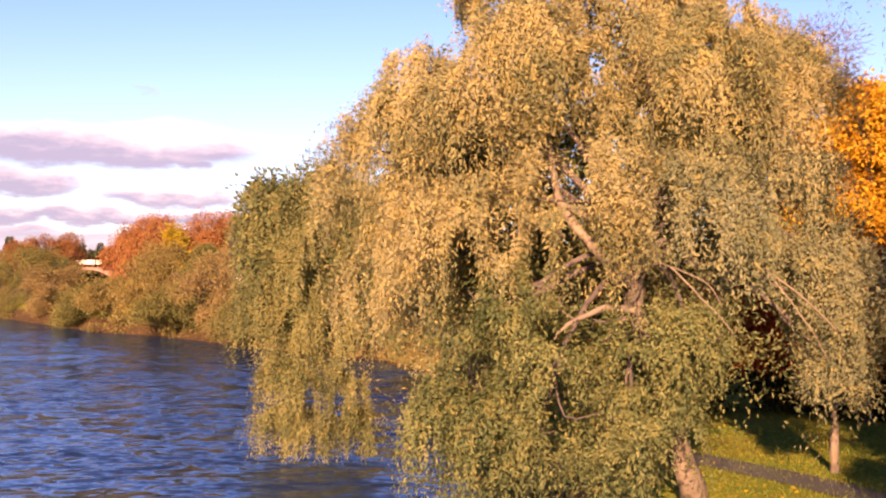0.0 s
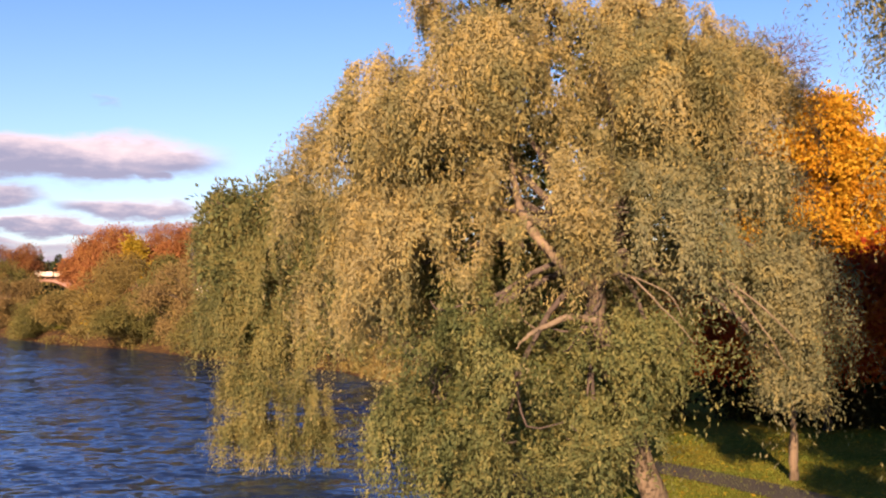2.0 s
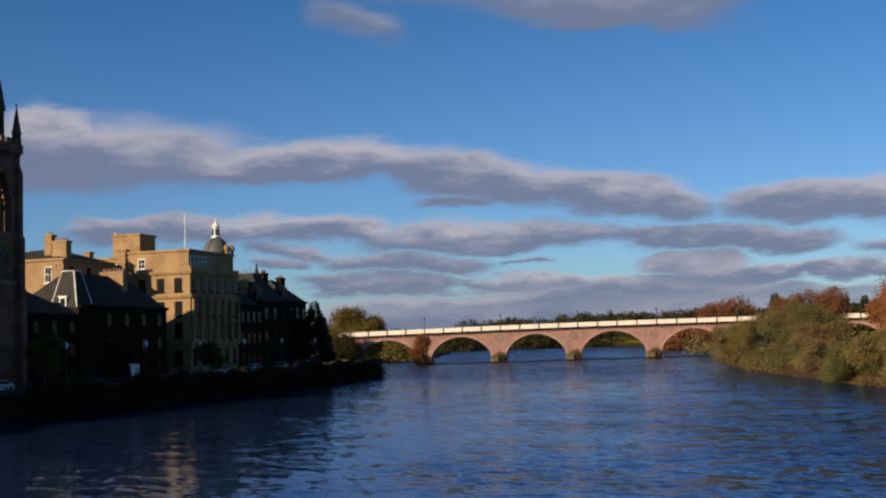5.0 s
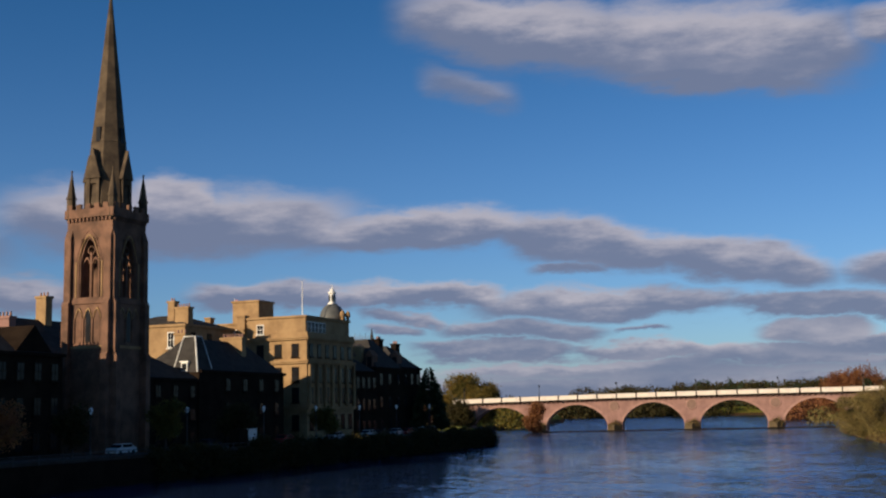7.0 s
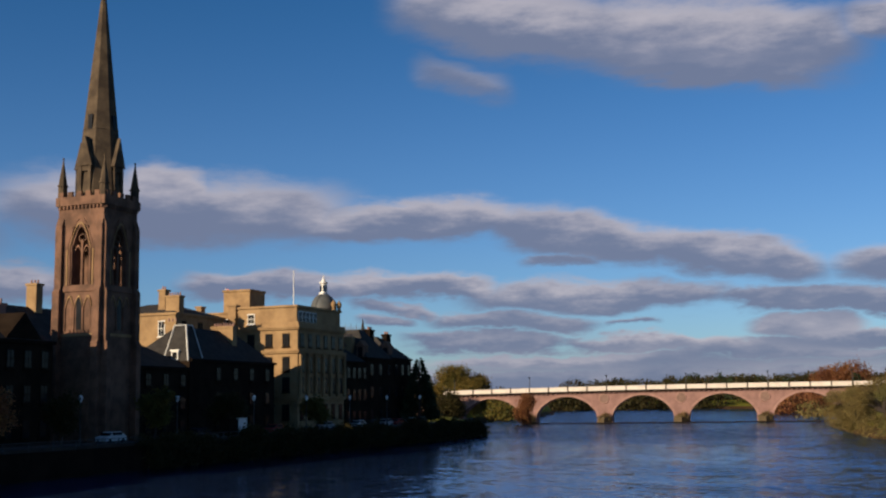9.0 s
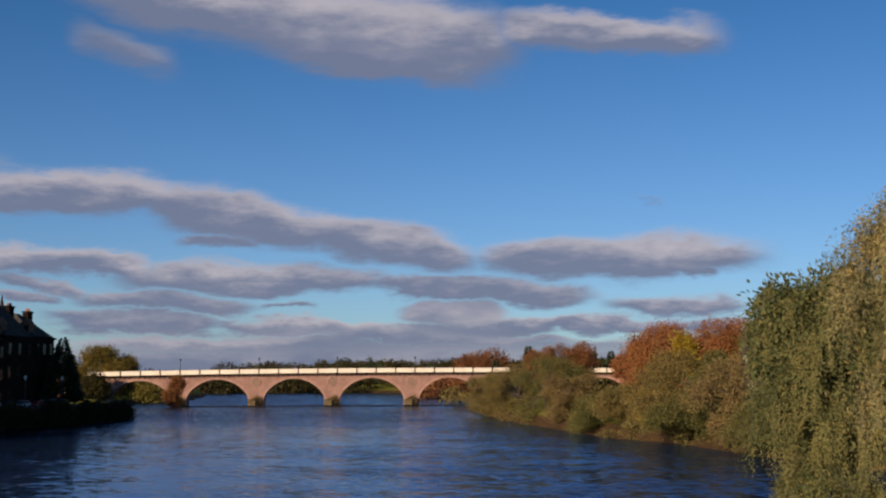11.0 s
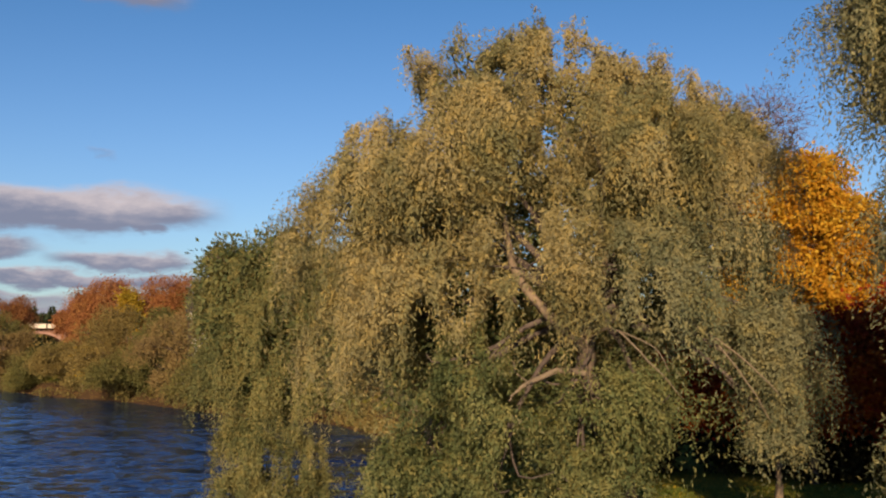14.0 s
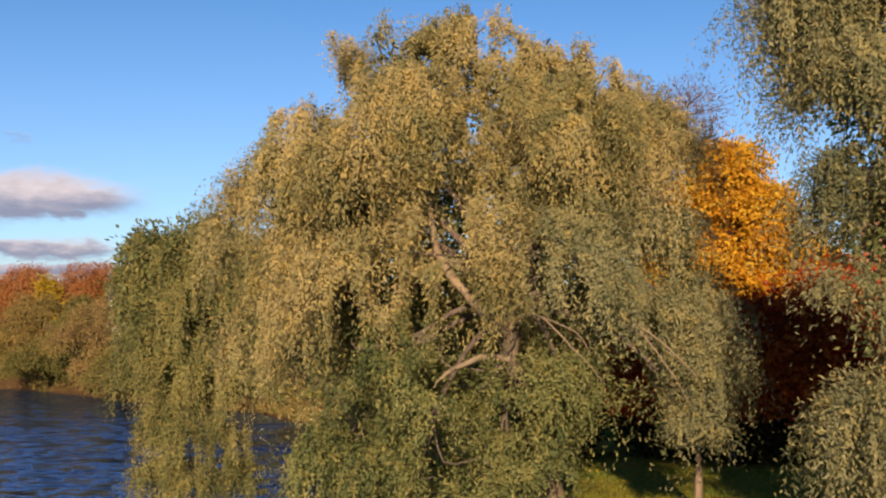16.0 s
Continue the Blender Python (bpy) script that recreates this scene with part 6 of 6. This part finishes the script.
CAR_PAINTS = [material("car_paint_white", (0.6, 0.6, 0.6), (0.5, 0.5, 0.5), 2.0, 0.25), material("car_paint_dark", (0.03, 0.03, 0.04), (0.02, 0.02, 0.03), 2.0, 0.25), material("car_paint_silver", (0.3, 0.31, 0.33), (0.25, 0.26, 0.28), 2.0, 0.3), material("car_paint_red", (0.25, 0.02, 0.02), (0.2, 0.015, 0.015), 2.0, 0.25)]
TYRE = material("tyre_rubber", (0.02, 0.02, 0.02), (0.03, 0.03, 0.03), 4.0, 0.9)


def car(m, paint, name_of_paint, van=False):
    t = tagged(new("parked_van" if van else "parked_car"), name_of_paint, "van" if van else "car", "vehicles on the quay")
    t.matrix_world = m
    prof = [(-2.1, 0.3), (-2.15, 0.75), (-1.9, 0.95), (-1.2, 1.0), (-0.6, 1.45), (0.9, 1.48), (1.7, 1.05), (2.1, 0.9), (2.15, 0.35)] if not van else [(-2.5, 0.3), (-2.5, 1.0), (-2.0, 1.2), (-1.5, 2.1), (2.5, 2.2), (2.55, 0.35)]
    bm = bmesh.new()
    rows = []
    for w in (-0.86, -0.8, 0.8, 0.86):
        k = 0.96 if abs(w) > 0.82 else 1.0
        rows.append([bm.verts.new((w, y, 0.3 + (z - 0.3) * k)) for y, z in prof])
    for p, q in zip(rows, rows[1:]):
        for i in range(len(prof)):
            j = (i + 1) % len(prof)
            bm.faces.new((p[i], p[j], q[j], q[i]))
    bm.faces.new(rows[0])
    bm.faces.new(rows[-1][::-1])
    part("body", bm, paint, t)
    z0, z1 = (1.25, 1.85) if van else (1.02, 1.38)
    for sx in (-1, 1):
        part("side_window", boxes(((sx * 0.85 - 0.03, -0.8 if not van else -1.5, z0), (sx * 0.85 + 0.03, 1.1 if not van else -0.6, z1))), WINDOW_GLASS, t)
        for y in (-1.35, 1.35):
            bm = bmesh.new()
            bmesh.ops.create_cone(bm, cap_ends=True, segments=14, radius1=0.32, radius2=0.32, depth=0.22, matrix=Matrix.Translation((sx * 0.78, y, 0.32)) @ Matrix.Rotation(radians(90), 4, "Y"))
            part("wheel", bm, TYRE, t)
    part("windscreen", boxes(((-0.7, -1.22 if not van else -1.85, z0), (0.7, -0.75 if not van else -1.6, z1 - 0.02))), WINDOW_GLASS, t)


for i, (az, off) in enumerate(((44.6, 6), (44.0, 6), (43.3, 6), (42.7, 6), (42.1, 6.2), (41.6, 6), (46.2, 6), (48.6, 6), (56.2, 6), (52.2, 6))):
    p = quay_point(az, off)
    car(Matrix.Translation((p.x, p.y, STREET_Z - 0.12)) @ Matrix.Rotation(radians(19.6), 4, "Z"), CAR_PAINTS[i % 4], ("white", "black", "silver", "dark red")[i % 4] + " car parked along the riverside street")
# van and car crossing the bridge
for s, van, i in ((52.0, True, 0), (46.0, False, 3)):
    p = BRIDGE_AT + Matrix.Rotation(radians(BRIDGE_AZ), 3, "Z") @ Vector((s, 2.4, 0))
    car(Matrix.Translation((p.x, p.y, 9.92)) @ Matrix.Rotation(radians(BRIDGE_AZ + 90), 4, "Z") @ Matrix.Scale(1.25 if van else 1.0, 4), CAR_PAINTS[i], "white van standing on the bridge roadway" if van else "dark red car standing on the bridge roadway", van)


def hoarding():
    p = quay_point(50.15, 3.0)
    t = thing("site_hoarding", p, "pale site board beside a grey cabin on the quay", "hoarding", turn=radians(19.6))
    part("board", boxes(((-0.06, -1.5, 0.25), (0.06, 1.3, 2.6))), PALE_METAL, t)
    part("cabin", boxes(((-1.4, -4.2, 0), (0.3, -1.6, 2.4)), ((-1.5, -4.3, 2.4), (0.4, -1.55, 2.52))), DARK_STONE, t)
    for y in (-1.3, 1.1):
        part("leg", boxes(((-0.04, y - 0.05, 0), (0.04, y + 0.05, 0.25))), METAL_DARK, t)


hoarding()


def timber_house():
    """House clad in upright boards, glimpsed behind the park willow."""
    p = polar(-29.0, 62)
    t = thing("timber_clad_house", (p.x, p.y, 2.4), "house clad in red-brown upright boards behind the trees", "building", turn=radians(-29.0))
    part("wall", boxes(((-2.6, 0.1, -0.5), (9, 8, 11.3))), PAVING, t)
    for k in range(58):
        x = -2.6 + k * 0.2
        part("board", boxes(((x, -0.02 - 0.03 * (k % 2), 7.6), (x + 0.14, 0.098, 11.2))), TIMBER, t)
    bm = bmesh.new()
    v = [bm.verts.new(q) for q in ((-3, -0.4, 11.3), (9.4, -0.4, 11.3), (9.4, 8.4, 11.3), (-3, 8.4, 11.3), (-3, 4, 14), (9.4, 4, 14))]
    for f in ((0, 1, 5, 4), (2, 3, 4, 5), (0, 4, 3), (1, 2, 5), (0, 3, 2, 1)):
        bm.faces.new([v[k] for k in f])
    part("roof", bm, SLATE, t)
    for x in (-1.2, 1.6, 4.4):
        w = part("window", boxes(((x - 0.6, -0.05, 4.4), (x + 0.6, 0.09, 6.2))), PALE_FRAME, t)
        for sx in (-1, 1):
            part("pane", boxes(((x + sx * 0.28 - 0.24, -0.09, 4.5), (x + sx * 0.28 + 0.24, -0.055, 6.1))), WINDOW_GLASS, w)


timber_house()


def white_cottage():
    p = polar(7.9, 151)
    t = thing("white_cottage", (p.x, p.y, ground_z(p.x, p.y)), "whitewashed cottage half hidden by bank-side trees", "building", turn=radians(7.3))
    part("wall", boxes(((-3.5, 0, -0.5), (3.5, 6, 8.6))), PALE_FRAME, t)
    bm = bmesh.new()
    v = [bm.verts.new(q) for q in ((-3.8, -0.4, 8.6), (3.8, -0.4, 8.6), (3.8, 6.4, 8.6), (-3.8, 6.4, 8.6), (-3.8, 3, 10.8), (3.8, 3, 10.8))]
    for f in ((0, 1, 5, 4), (2, 3, 4, 5), (0, 4, 3), (1, 2, 5), (0, 3, 2, 1)):
        bm.faces.new([v[k] for k in f])
    part("roof", bm, SLATE, t)
    for x in (-1.8, 1.8):
        window(t, (x, 0, 6.0), (1.0, 1.4), 0)


white_cottage()


def bank_grass():
    """Rank grass along the near bank, and fallen leaves on the lawn."""
    rng = np.random.default_rng(77)
    line = [np.array(p, float) for p in RIGHT_BANK[2:9]]
    pos = []
    for a, b in zip(line, line[1:]):
        n = int(np.linalg.norm(b - a) * 150)
        u = rng.uniform(size=(n, 1))
        q = a + (b - a) * u + rng.normal(size=(n, 2)) * 0.6 + np.array([0.9, 0.2])
        pos.append(q)
    q = np.concatenate(pos)
    z = ground_height(q[:, 0], q[:, 1])
    ok = z > 0.1
    base = np.stack([q[:, 0], q[:, 1], z - 0.03], 1)[ok]
    way = rng.normal(size=base.shape) * 0.35 + np.array([-0.15, 0, 1.0])
    tagged(leaf_mesh("bank_grass", base, way, 0.75, 0.07, REED, None, rng), "rank tan grass along the muddy bank", "grass", kind="stuff")
    n = 9000
    x, y = rng.uniform(4, 26, n), rng.uniform(16, 46, n)
    z = ground_height(x, y)
    ok = z > 2.0
    base = np.stack([x, y, z + 0.012], 1)[ok]
    way = rng.normal(size=base.shape) * np.array([1, 1, 0.12])
    tagged(leaf_mesh("fallen_leaves", base, way, 0.12, 0.09, GOLD, None, rng, facing=np.tile([0.0, 0, 1], (len(base), 1)), loose=0.25), "yellow fallen leaves scattered over the grass", "leaves", kind="stuff")
    n = 60000
    x, y = rng.uniform(4, 24, n), rng.uniform(18, 42, n)
    z = ground_height(x, y)
    ok = (z > 1.5)
    base = np.stack([x, y, z - 0.01], 1)[ok]
    way = rng.normal(size=base.shape) * 0.4 + np.array([0, 0, 1.0])
    tagged(leaf_mesh("lawn_grass", base, way, 0.09, 0.02, LAWN, None, rng), "short mown lawn grass in the park", "grass", kind="stuff")


bank_grass()
